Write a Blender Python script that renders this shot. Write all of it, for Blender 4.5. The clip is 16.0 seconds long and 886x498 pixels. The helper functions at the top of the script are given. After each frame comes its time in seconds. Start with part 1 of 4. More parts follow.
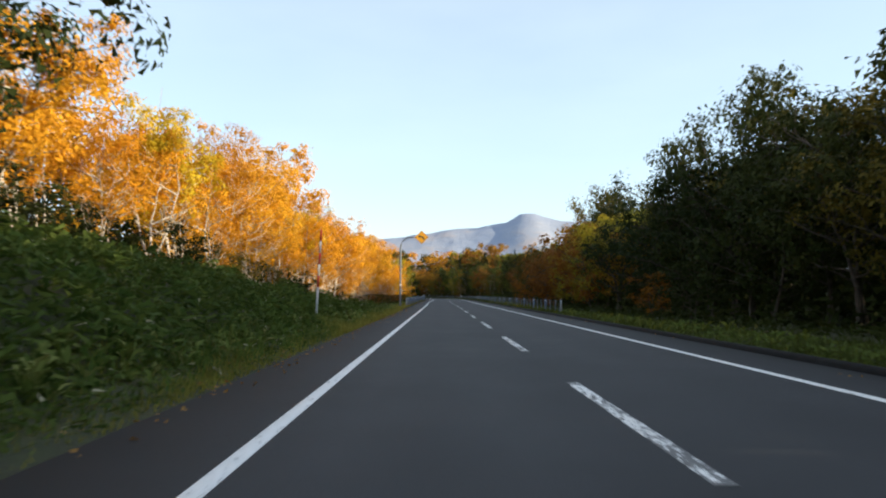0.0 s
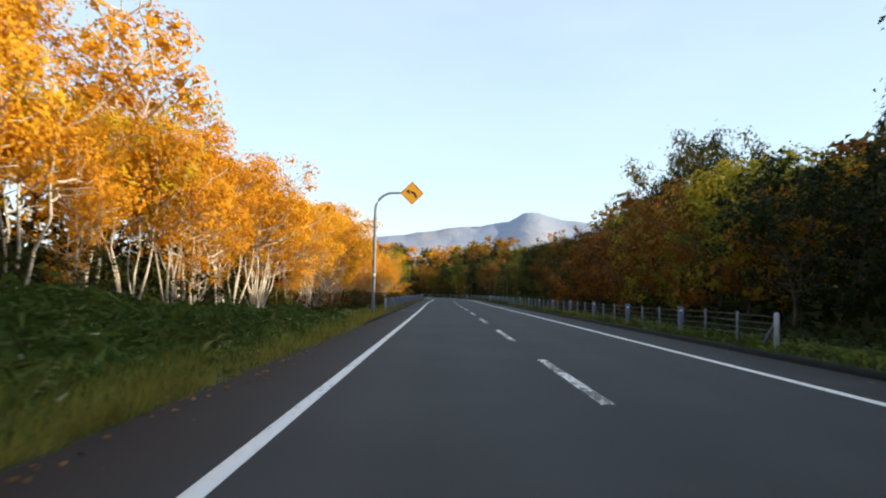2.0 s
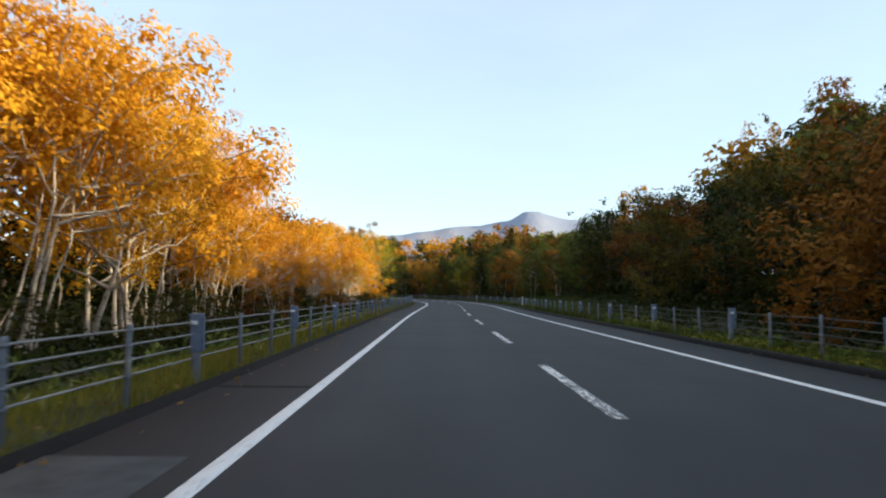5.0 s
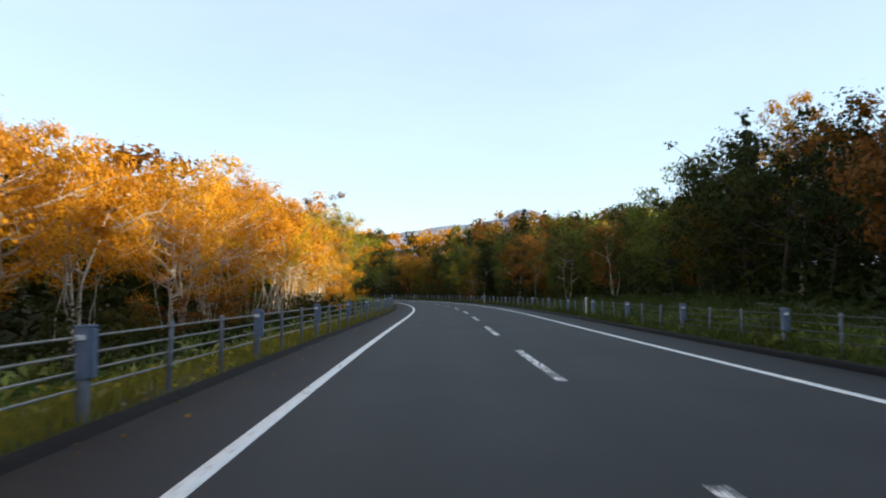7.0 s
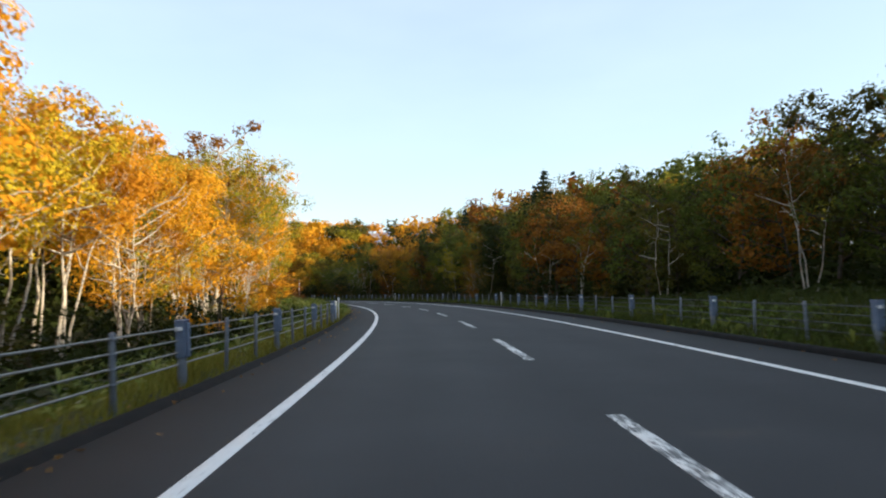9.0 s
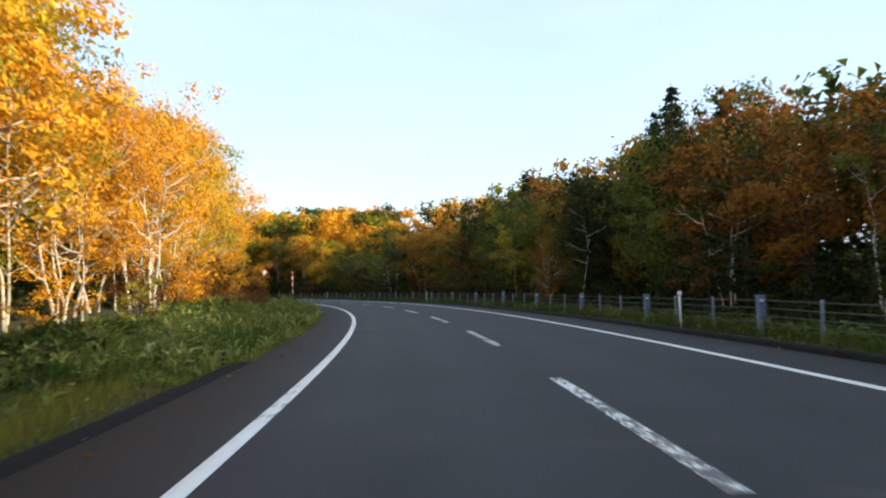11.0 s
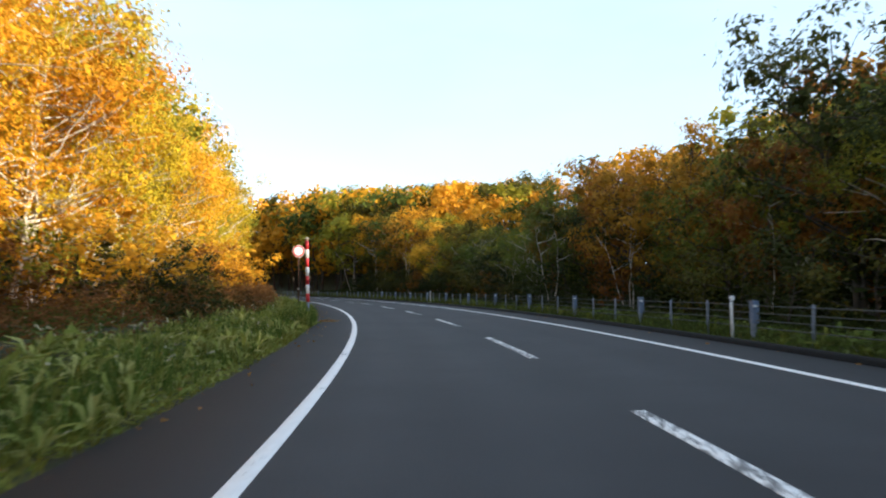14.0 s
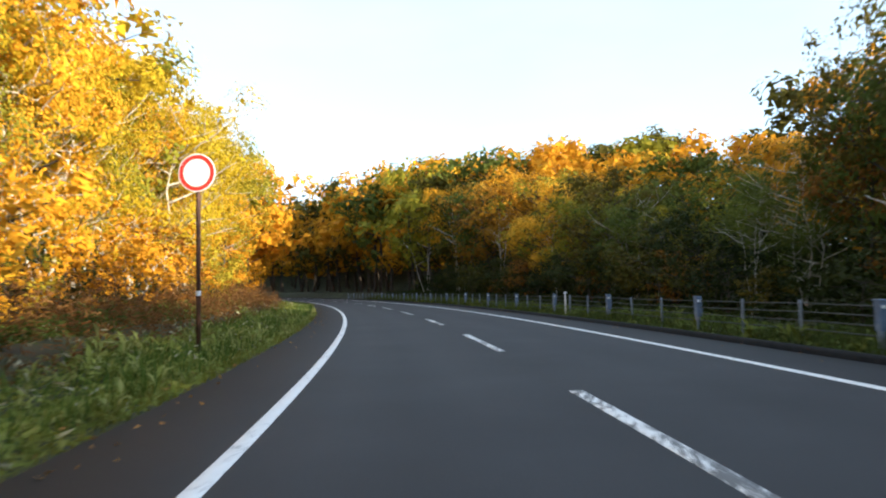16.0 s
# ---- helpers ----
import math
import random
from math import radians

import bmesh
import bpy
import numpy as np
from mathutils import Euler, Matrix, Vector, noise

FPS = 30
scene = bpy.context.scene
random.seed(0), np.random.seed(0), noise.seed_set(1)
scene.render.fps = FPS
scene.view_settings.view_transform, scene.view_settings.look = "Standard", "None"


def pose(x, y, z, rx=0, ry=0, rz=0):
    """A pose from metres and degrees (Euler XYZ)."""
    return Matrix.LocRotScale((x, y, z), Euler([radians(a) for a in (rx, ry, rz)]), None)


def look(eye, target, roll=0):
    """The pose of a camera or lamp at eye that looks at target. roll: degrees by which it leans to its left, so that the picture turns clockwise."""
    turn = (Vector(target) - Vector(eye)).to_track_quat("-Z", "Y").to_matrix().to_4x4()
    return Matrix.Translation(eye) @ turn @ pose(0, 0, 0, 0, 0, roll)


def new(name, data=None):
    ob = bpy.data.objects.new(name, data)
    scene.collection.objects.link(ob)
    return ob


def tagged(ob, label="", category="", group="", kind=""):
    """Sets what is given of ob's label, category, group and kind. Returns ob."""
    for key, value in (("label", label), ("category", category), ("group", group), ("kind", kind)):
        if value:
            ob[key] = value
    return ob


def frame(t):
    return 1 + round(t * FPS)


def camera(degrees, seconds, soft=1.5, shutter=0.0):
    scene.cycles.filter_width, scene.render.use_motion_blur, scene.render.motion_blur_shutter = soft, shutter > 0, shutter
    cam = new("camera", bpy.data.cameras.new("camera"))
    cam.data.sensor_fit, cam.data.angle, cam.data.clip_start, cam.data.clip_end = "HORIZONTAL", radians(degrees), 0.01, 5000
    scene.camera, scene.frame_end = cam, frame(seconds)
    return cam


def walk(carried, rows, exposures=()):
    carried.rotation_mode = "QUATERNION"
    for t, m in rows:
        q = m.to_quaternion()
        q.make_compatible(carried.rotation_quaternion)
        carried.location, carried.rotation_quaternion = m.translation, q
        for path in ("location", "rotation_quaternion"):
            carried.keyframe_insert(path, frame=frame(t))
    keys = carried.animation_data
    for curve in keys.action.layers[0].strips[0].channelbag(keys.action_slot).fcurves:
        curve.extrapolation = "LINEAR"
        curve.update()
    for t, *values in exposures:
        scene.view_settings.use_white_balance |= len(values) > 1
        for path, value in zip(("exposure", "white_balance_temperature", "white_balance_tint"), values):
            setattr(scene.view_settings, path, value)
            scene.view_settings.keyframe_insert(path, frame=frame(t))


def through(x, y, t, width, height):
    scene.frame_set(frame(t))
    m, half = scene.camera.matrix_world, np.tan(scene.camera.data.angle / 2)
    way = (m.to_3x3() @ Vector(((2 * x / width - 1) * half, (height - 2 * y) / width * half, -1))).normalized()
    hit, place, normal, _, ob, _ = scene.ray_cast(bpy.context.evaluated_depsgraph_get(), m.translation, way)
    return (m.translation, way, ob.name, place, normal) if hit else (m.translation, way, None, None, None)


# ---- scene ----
cam = camera(66.0, 16.0, soft=2.1, shutter=0.18)
PATH = [
    (0, (-1.795, 4.357, 1.185), (-1.755, 14.335, 1.850), 0.19),
    (0.5, (-1.801, 10.694, 1.185), (-1.795, 20.672, 1.848), 0.47),
    (1, (-1.785, 17.566, 1.185), (-1.790, 27.543, 1.875), 0.62),
    (1.5, (-1.801, 24.396, 1.185), (-1.800, 34.376, 1.805), 1.18),
    (2, (-1.843, 31.172, 1.185), (-1.837, 41.151, 1.827), 1.04),
    (2.5, (-1.832, 37.993, 1.185), (-1.762, 47.972, 1.834), 0.59),
    (3, (-1.792, 44.646, 1.185), (-1.782, 54.625, 1.834), 0.78),
    (3.5, (-1.786, 51.609, 1.185), (-1.777, 61.585, 1.874), 1.03),
    (4, (-1.769, 58.423, 1.185), (-1.758, 68.402, 1.831), 0.82),
    (4.8, (-1.776, 69.326, 1.185), (-1.757, 79.304, 1.835), 0.69),
    (5.7, (-1.817, 81.588, 1.185), (-1.802, 91.567, 1.840), 0.55),
    (6.5, (-1.882, 92.491, 1.185), (-1.854, 102.470, 1.844), 0.43),
    (7, (-1.917, 99.423, 1.185), (-1.787, 109.402, 1.828), 0.18),
    (7.5, (-1.862, 106.280, 1.185), (-1.729, 116.256, 1.866), -0.09),
    (8, (-1.745, 112.765, 1.185), (-1.597, 122.745, 1.808), -1.30),
    (8.5, (-1.724, 119.975, 1.185), (-1.536, 129.955, 1.802), -1.34),
    (9, (-1.698, 127.338, 1.185), (-1.393, 137.315, 1.795), -1.34),
    (9.6, (-1.648, 135.569, 1.185), (-1.409, 145.548, 1.785), -1.29),
    (10.25, (-1.737, 144.461, 1.185), (-1.709, 154.444, 1.774), -1.24),
    (10.9, (-2.059, 153.339, 1.185), (-2.292, 163.319, 1.764), -1.19),
    (11.5, (-2.590, 161.515, 1.185), (-3.093, 171.486, 1.754), -1.14),
    (12, (-3.220, 168.277, 1.185), (-4.126, 178.219, 1.754), -1.16),
    (12.5, (-4.162, 175.146, 1.185), (-5.382, 185.052, 1.800), -0.83),
    (13, (-5.240, 181.783, 1.185), (-6.750, 191.648, 1.822), -0.78),
    (13.5, (-6.604, 189.165, 1.185), (-8.513, 198.962, 1.789), -0.59),
    (14, (-8.209, 196.105, 1.185), (-10.348, 205.856, 1.767), -0.29),
    (14.5, (-10.024, 203.284, 1.185), (-12.499, 212.956, 1.772), -0.77),
    (15, (-11.955, 209.786, 1.185), (-14.720, 219.379, 1.772), -0.82),
    (15.5, (-14.152, 216.597, 1.185), (-17.240, 226.089, 1.783), -1.06),
    (16, (-16.740, 223.322, 1.185), (-20.046, 232.741, 1.775), -1.25),
]
walk(cam, [(t, look(eye, target, roll)) for t, eye, target, roll in PATH], [(0.0, 0.95, 6500, 10), (9.0, 0.98, 6500, 10), (11.4, 1.2, 6350, 10), (12.5, 1.25, 6250, 10), (14.5, 1.35, 6150, 9), (16.0, 1.48, 6150, 9)])

# ---- light: low sun from the right and slightly behind, clear sky with thin cirrus ----
SUN_EL, SUN_AZ = radians(15.5), radians(101.0)  # azimuth clockwise from +y
world = bpy.data.worlds.new("sky")
scene.world = world
world.use_nodes = True
wn, wl = world.node_tree.nodes, world.node_tree.links
back = wn["Background"]
sky = wn.new("ShaderNodeTexSky")
sky.sky_type = "NISHITA"
sky.sun_disc = False
sky.sun_elevation, sky.sun_rotation = SUN_EL, SUN_AZ
sky.altitude, sky.air_density, sky.dust_density, sky.ozone_density = 600, 1.0, 0.6, 1.0
wc = wn.new("ShaderNodeTexCoord")
wm = wn.new("ShaderNodeMapping")
wm.inputs["Scale"].default_value = (1.0, 1.0, 3.2)
cirrus = wn.new("ShaderNodeTexNoise")
cirrus.inputs["Scale"].default_value, cirrus.inputs["Detail"].default_value = 2.2, 7.0
cramp = wn.new("ShaderNodeValToRGB")
cramp.color_ramp.elements[0].position, cramp.color_ramp.elements[1].position = 0.45, 0.80
cramp.color_ramp.elements[0].color, cramp.color_ramp.elements[1].color = (0.85, 0.85, 0.85, 1), (1.1, 1.1, 1.1, 1)
rise = wn.new("ShaderNodeSeparateXYZ")
haze = wn.new("ShaderNodeMapRange")
haze.interpolation_type = "SMOOTHSTEP"
for socket, value in (("From Min", 0.0), ("From Max", 0.75), ("To Min", 0.62), ("To Max", 0.48)):
    haze.inputs[socket].default_value = value
veil = wn.new("ShaderNodeMath")
veil.operation = "MULTIPLY"
cmix = wn.new("ShaderNodeMixRGB")
high = wn.new("ShaderNodeMapRange")
high.interpolation_type = "SMOOTHSTEP"
high.inputs["From Min"].default_value, high.inputs["From Max"].default_value = 0.15, 0.8
tone = wn.new("ShaderNodeMixRGB")
tone.inputs["Color1"].default_value, tone.inputs["Color2"].default_value = (3.35, 4.2, 4.85, 1), (4.05, 4.4, 4.7, 1)
wl.new(wc.outputs["Generated"], wm.inputs["Vector"])
wl.new(wm.outputs["Vector"], cirrus.inputs["Vector"])
wl.new(cirrus.outputs["Fac"], cramp.inputs["Fac"])
wl.new(wc.outputs["Generated"], rise.inputs["Vector"])
wl.new(rise.outputs["Z"], haze.inputs["Value"])
wl.new(rise.outputs["Z"], high.inputs["Value"])
wl.new(high.outputs["Result"], tone.inputs["Fac"])
wl.new(tone.outputs["Color"], cmix.inputs["Color2"])
wl.new(haze.outputs["Result"], veil.inputs[0])
wl.new(cramp.outputs["Color"], veil.inputs[1])
wl.new(veil.outputs[0], cmix.inputs["Fac"])
wl.new(sky.outputs["Color"], cmix.inputs["Color1"])
wl.new(cmix.outputs["Color"], back.inputs["Color"])
back.inputs["Strength"].default_value = 0.14

sun_data = bpy.data.lights.new("sun", "SUN")
sun_data.energy, sun_data.angle, sun_data.color = 4.6, radians(0.53), (1.0, 0.85, 0.60)
sun = new("sun", sun_data)
to_sun = Vector((math.sin(SUN_AZ) * math.cos(SUN_EL), math.cos(SUN_AZ) * math.cos(SUN_EL), math.sin(SUN_EL)))
sun.matrix_world = look(to_sun * 400, (0, 0, 0))

# ---- the road's line: straight, then a long left-hand bend ----
BEND_S = [60.0, 80.0, 95.0, 110.0, 125.0, 140.0, 160.0, 180.0, 200.0, 220.0, 240.0, 280.0]
BEND_K = [0.15, 0.31, -0.11, -1.04, -0.3, 2.77, 3.62, 4.65, 5.24, 4.9, 3.47, 2.51]
GRID = np.arange(-100.0, 520.0, 1.0)
bend = np.interp(GRID, BEND_S, np.array(BEND_K) / 1000.0)
bend[GRID < 60] = 0
half_bend = 0.5 * (bend[1:] + bend[:-1])
TURN = np.concatenate([[0], np.cumsum(half_bend)])
TURN -= np.interp(0, GRID, TURN)
mid_turn = 0.5 * (TURN[1:] + TURN[:-1])
LINE_X = np.concatenate([[0], np.cumsum(-np.sin(mid_turn))])
LINE_Y = np.concatenate([[0], np.cumsum(np.cos(mid_turn))])
LINE_X -= np.interp(0, GRID, LINE_X)
LINE_Y -= np.interp(0, GRID, LINE_Y)


def turn_at(s):
    return np.interp(s, GRID, TURN)


def plan(s, u):
    """World x, y at s metres along the centre line and u metres to its right."""
    h = turn_at(s)
    return np.interp(s, GRID, LINE_X) + u * np.cos(h), np.interp(s, GRID, LINE_Y) + u * np.sin(h)


def smooth(a, b, x):
    t = np.clip((np.asarray(x, float) - a) / (b - a), 0, 1)
    return t * t * (3 - 2 * t)


def height(s, u):
    """Height of the ground."""
    s, u = np.asarray(s, float), np.asarray(u, float)
    left = np.interp(s, [-40, 0, 20, 36, 53, 70, 150, 168, 190, 230, 262, 420],
                     [2.4, 2.2, 1.8, 1.05, 0.1, -0.4, -0.5, 0.1, 0.7, 0.5, 0.6, 1.4])
    right = np.interp(s, [-40, 20, 90, 108, 124, 148, 166, 240, 300, 420], [0.1, 0.0, -0.4, 0.2, 0.85, 0.7, 0.0, -0.1, 0.5, 1.5])
    z = -0.06 + 0.05 * smooth(4.5, 5.2, np.abs(u))
    z = z + np.where(u < 0, left * smooth(-4.9, -9.3, u) + 0.20 * np.clip(-u - 13, 0, 20),
                     right * smooth(5.8, 8.6, u) + 0.15 * np.clip(u - 15, 0, 28) + 9.0 * smooth(285, 370, s) * smooth(15, 32, u))
    wav = 0.06 * np.sin(s * 0.9 + u * 1.7) * np.sin(u * 0.8 - s * 0.37) + 0.05 * np.sin(s * 0.31 + 2.0 * u)
    z = z + wav * smooth(5.0, 7.0, np.abs(u))
    out = np.maximum(smooth(52, 92, np.abs(u)), np.maximum(smooth(-91, -99, s), smooth(482, 515, s)))
    return z + (-2.75 - z) * out  # falls to the plain round about


def spot(s, u, dz=0.0):
    x, y = plan(s, u)
    return Vector((float(x), float(y), float(height(s, u)) + dz))


# ---- materials ----
def material(name):
    m = bpy.data.materials.new(name)
    m.use_nodes = True
    n, l = m.node_tree.nodes, m.node_tree.links
    return m, n, l, n["Principled BSDF"]


def noise_node(n, l, scale, detail=6.0, rough=0.6, space="Object", stretch=None):
    c = n.new("ShaderNodeTexCoord")
    t = n.new("ShaderNodeTexNoise")
    t.inputs["Scale"].default_value, t.inputs["Detail"].default_value, t.inputs["Roughness"].default_value = scale, detail, rough
    if stretch:
        mp = n.new("ShaderNodeMapping")
        mp.inputs["Scale"].default_value = stretch
        l.new(c.outputs[space], mp.inputs["Vector"])
        l.new(mp.outputs["Vector"], t.inputs["Vector"])
    else:
        l.new(c.outputs[space], t.inputs["Vector"])
    return t.outputs["Fac"]


def ramp(n, l, fac, *stops):
    r = n.new("ShaderNodeValToRGB")
    e = r.color_ramp.elements
    while len(e) < len(stops):
        e.new(0.5)
    for k, (p, c) in enumerate(stops):
        e[k].position, e[k].color = p, (*c, 1)
    l.new(fac, r.inputs["Fac"])
    return r.outputs["Color"]


def mixed(n, l, fac, a, b, mode="MIX"):
    x = n.new("ShaderNodeMixRGB")
    x.blend_type = mode
    for value, socket in ((fac, "Fac"), (a, "Color1"), (b, "Color2")):
        if isinstance(value, (int, float)):
            x.inputs[socket].default_value = value
        elif isinstance(value, tuple):
            x.inputs[socket].default_value = (*value, 1)
        else:
            l.new(value, x.inputs[socket])
    return x.outputs["Color"]


def bumped(n, l, b, h, strength, distance):
    k = n.new("ShaderNodeBump")
    k.inputs["Strength"].default_value, k.inputs["Distance"].default_value = strength, distance
    l.new(h, k.inputs["Height"])
    l.new(k.outputs["Normal"], b.inputs["Normal"])


def plain(name, c0, c1, rough=0.6, scale=6.0, metal=0.0, bump=0.15):
    m, n, l, b = material(name)
    f = noise_node(n, l, scale)
    l.new(ramp(n, l, f, (0.3, c0), (0.7, c1)), b.inputs["Base Color"])
    b.inputs["Roughness"].default_value, b.inputs["Metallic"].default_value = rough, metal
    b.inputs["Specular IOR Level"].default_value = 0.5 if rough < 0.8 else 0.2
    fine = noise_node(n, l, scale * 12)
    bumped(n, l, b, fine, bump, 0.01)
    return m


def asphalt_material():
    m, n, l, b = material("asphalt")
    grain = noise_node(n, l, 55.0, 3.0, 0.8)
    blotch = noise_node(n, l, 0.35, 7.0, 0.65)
    c = mixed(n, l, 1.0, ramp(n, l, blotch, (0.3, (0.027, 0.028, 0.031)), (0.7, (0.040, 0.042, 0.046))),
              ramp(n, l, grain, (0.3, (0.55, 0.55, 0.55)), (0.72, (1.35, 1.33, 1.30))), "MULTIPLY")
    # wheel tracks, polished lighter, and the oil-dark middle of each lane
    uvn = n.new("ShaderNodeUVMap")
    uvn.uv_map = "lane"
    sep = n.new("ShaderNodeSeparateXYZ")
    l.new(uvn.outputs["UV"], sep.inputs["Vector"])
    tracks = n.new("ShaderNodeValToRGB")
    e = tracks.color_ramp.elements
    stops = [(0.0, 0.18), (0.05, 0.24), (0.09, 0.42), (0.15, 0.68), (0.24, 1.16), (0.31, 0.98), (0.38, 1.17), (0.49, 0.9), (0.61, 1.12), (0.68, 0.97), (0.76, 1.14), (0.86, 0.95), (0.93, 0.78), (0.96, 0.4)]
    while len(e) < len(stops):
        e.new(0.5)
    for k, (p, v) in enumerate(stops):
        e[k].position, e[k].color = p, (v, v, v * 0.99, 1)
    l.new(sep.outputs["X"], tracks.inputs["Fac"])
    c = mixed(n, l, 1.0, c, tracks.outputs["Color"], "MULTIPLY")
    l.new(c, b.inputs["Base Color"])
    b.inputs["Roughness"].default_value = 0.78
    b.inputs["Specular IOR Level"].default_value = 0.3
    bumped(n, l, b, grain, 0.35, 0.006)
    return m


def paint_material(name, low, high):
    m, n, l, b = material(name)
    wear = noise_node(n, l, 7.0, 8.0, 0.75, stretch=(2.4, 0.5, 1.0))
    wide = noise_node(n, l, 0.6, 3.0)
    worn = mixed(n, l, 0.35, wear, wide)
    fac = ramp(n, l, worn, (low, (0.05, 0.05, 0.05)), (high, (1, 1, 1)))
    c = mixed(n, l, fac, (0.10, 0.10, 0.10), ramp(n, l, wear, (0.3, (0.72, 0.72, 0.70)), (0.7, (0.88, 0.88, 0.86))))
    l.new(c, b.inputs["Base Color"])
    b.inputs["Roughness"].default_value = 0.7
    bumped(n, l, b, wear, 0.25, 0.004)
    return m


def leaf_material(name, colours, through=0.45):
    """Thin leaves: colour by tree and by leaf, some light passes through."""
    m, n, l, b = material(name)
    out = n["Material Output"]
    info, geo = n.new("ShaderNodeObjectInfo"), n.new("ShaderNodeNewGeometry")
    blend = n.new("ShaderNodeMath")
    blend.operation = "MULTIPLY_ADD"
    l.new(geo.outputs["Random Per Island"], blend.inputs[0])
    blend.inputs[1].default_value = 0.26
    half = n.new("ShaderNodeMath")
    half.operation = "MULTIPLY"
    half.inputs[1].default_value = 0.58
    l.new(info.outputs["Random"], half.inputs[0])
    l.new(half.outputs[0], blend.inputs[2])
    col = ramp(n, l, blend.outputs[0], *[(k / (len(colours) - 1), c) for k, c in enumerate(colours)])
    patch = noise_node(n, l, 0.9, 3.0)
    col = mixed(n, l, 1.0, col, ramp(n, l, patch, (0.3, (0.72, 0.70, 0.68)), (0.7, (1.15, 1.15, 1.1))), "MULTIPLY")
    l.new(col, b.inputs["Base Color"])
    b.inputs["Roughness"].default_value = 0.7
    b.inputs["Specular IOR Level"].default_value = 0.1
    tr = n.new("ShaderNodeBsdfTranslucent")
    l.new(col, tr.inputs["Color"])
    mx = n.new("ShaderNodeMixShader")
    mx.inputs["Fac"].default_value = through
    l.new(b.outputs["BSDF"], mx.inputs[1])
    l.new(tr.outputs["BSDF"], mx.inputs[2])
    l.new(mx.outputs["Shader"], out.inputs["Surface"])
    return m


def birch_bark_material():
    m, n, l, b = material("birch_bark")
    bands = noise_node(n, l, 3.0, 6.0, 0.7, stretch=(1.5, 1.5, 9.0))
    big = noise_node(n, l, 1.1, 4.0)
    c = ramp(n, l, bands, (0.36, (0.10, 0.08, 0.06)), (0.46, (0.56, 0.50, 0.42)), (0.75, (0.74, 0.69, 0.60)))
    c = mixed(n, l, 1.0, c, ramp(n, l, big, (0.3, (0.62, 0.56, 0.50)), (0.6, (1, 1, 1))), "MULTIPLY")
    l.new(c, b.inputs["Base Color"])
    b.inputs["Roughness"].default_value = 0.75
    bumped(n, l, b, bands, 0.4, 0.02)
    return m


def ground_material():
    m, n, l, b = material("forest_floor")
    a = noise_node(n, l, 0.5, 8.0, 0.7)
    f = noise_node(n, l, 14.0, 5.0, 0.7)
    c = ramp(n, l, a, (0.32, (0.030, 0.022, 0.012)), (0.5, (0.035, 0.045, 0.014)), (0.68, (0.075, 0.070, 0.020)))
    c = mixed(n, l, 1.0, c, ramp(n, l, f, (0.3, (0.55, 0.55, 0.55)), (0.7, (1.4, 1.35, 1.2))), "MULTIPLY")
    l.new(c, b.inputs["Base Color"])
    b.inputs["Roughness"].default_value = 0.95
    bumped(n, l, b, f, 0.8, 0.06)
    return m


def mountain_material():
    m, n, l, b = material("hazy_mountain")
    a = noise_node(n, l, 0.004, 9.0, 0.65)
    # the haze of distance is put into these pale blue-grey colours
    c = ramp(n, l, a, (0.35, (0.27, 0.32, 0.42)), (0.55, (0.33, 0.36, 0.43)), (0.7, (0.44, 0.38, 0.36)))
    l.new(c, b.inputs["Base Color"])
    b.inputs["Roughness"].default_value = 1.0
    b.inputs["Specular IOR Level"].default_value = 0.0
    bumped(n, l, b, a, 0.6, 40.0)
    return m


ASPHALT, SOIL, MOUNTAIN = asphalt_material(), ground_material(), mountain_material()
PAINT, DASH_PAINT = paint_material("edge_line_paint", 0.36, 0.44), paint_material("centre_line_paint", 0.475, 0.53)
KERB = plain("dark_kerb", (0.006, 0.006, 0.006), (0.016, 0.015, 0.014), 0.95, 5.0, 0.0, 0.5)
SLAB = plain("road_worn_concrete", (0.055, 0.055, 0.055), (0.10, 0.10, 0.098), 0.9, 3.0, 0.0, 0.4)
CONCRETE = plain("weathered_concrete", (0.10, 0.10, 0.095), (0.20, 0.19, 0.18), 0.9, 4.0, 0.0, 0.4)
STEEL = plain("galvanised_steel", (0.13, 0.15, 0.18), (0.24, 0.27, 0.31), 0.55, 5.0, 0.3, 0.1)
PALE_STEEL = plain("pale_galvanised_steel", (0.26, 0.29, 0.33), (0.40, 0.43, 0.46), 0.5, 5.0, 0.2, 0.1)
STEEL_BOX = plain("weathered_grey_paint", (0.08, 0.12, 0.19), (0.17, 0.22, 0.31), 0.55, 4.0, 0.1, 0.15)
# right-hand wire: the galvanised wire darkened, shade put into its colour
SHADED_WIRE = plain("shaded_wire", (0.055, 0.06, 0.055), (0.11, 0.11, 0.10), 0.8, 9.0, 0.0, 0.1)
WIRE = plain("galvanised_wire", (0.22, 0.22, 0.205), (0.36, 0.355, 0.33), 0.75, 9.0, 0.0, 0.1)
STICKER = plain("white_reflector", (0.70, 0.72, 0.74), (0.82, 0.83, 0.84), 0.35)
SIGN_YELLOW = plain("sign_yellow", (0.80, 0.34, 0.008), (0.86, 0.40, 0.012), 0.45, 3.0)
SIGN_BLACK = plain("sign_black", (0.012, 0.012, 0.014), (0.02, 0.02, 0.022), 0.5)
SIGN_BACK = plain("sign_back_aluminium", (0.30, 0.31, 0.32), (0.40, 0.41, 0.42), 0.5, 5.0, 0.5)
SIGN_WHITE = plain("sign_white", (0.82, 0.83, 0.86), (0.88, 0.88, 0.90), 0.4)
SIGN_RED = plain("sign_red", (0.55, 0.02, 0.012), (0.68, 0.035, 0.02), 0.45)
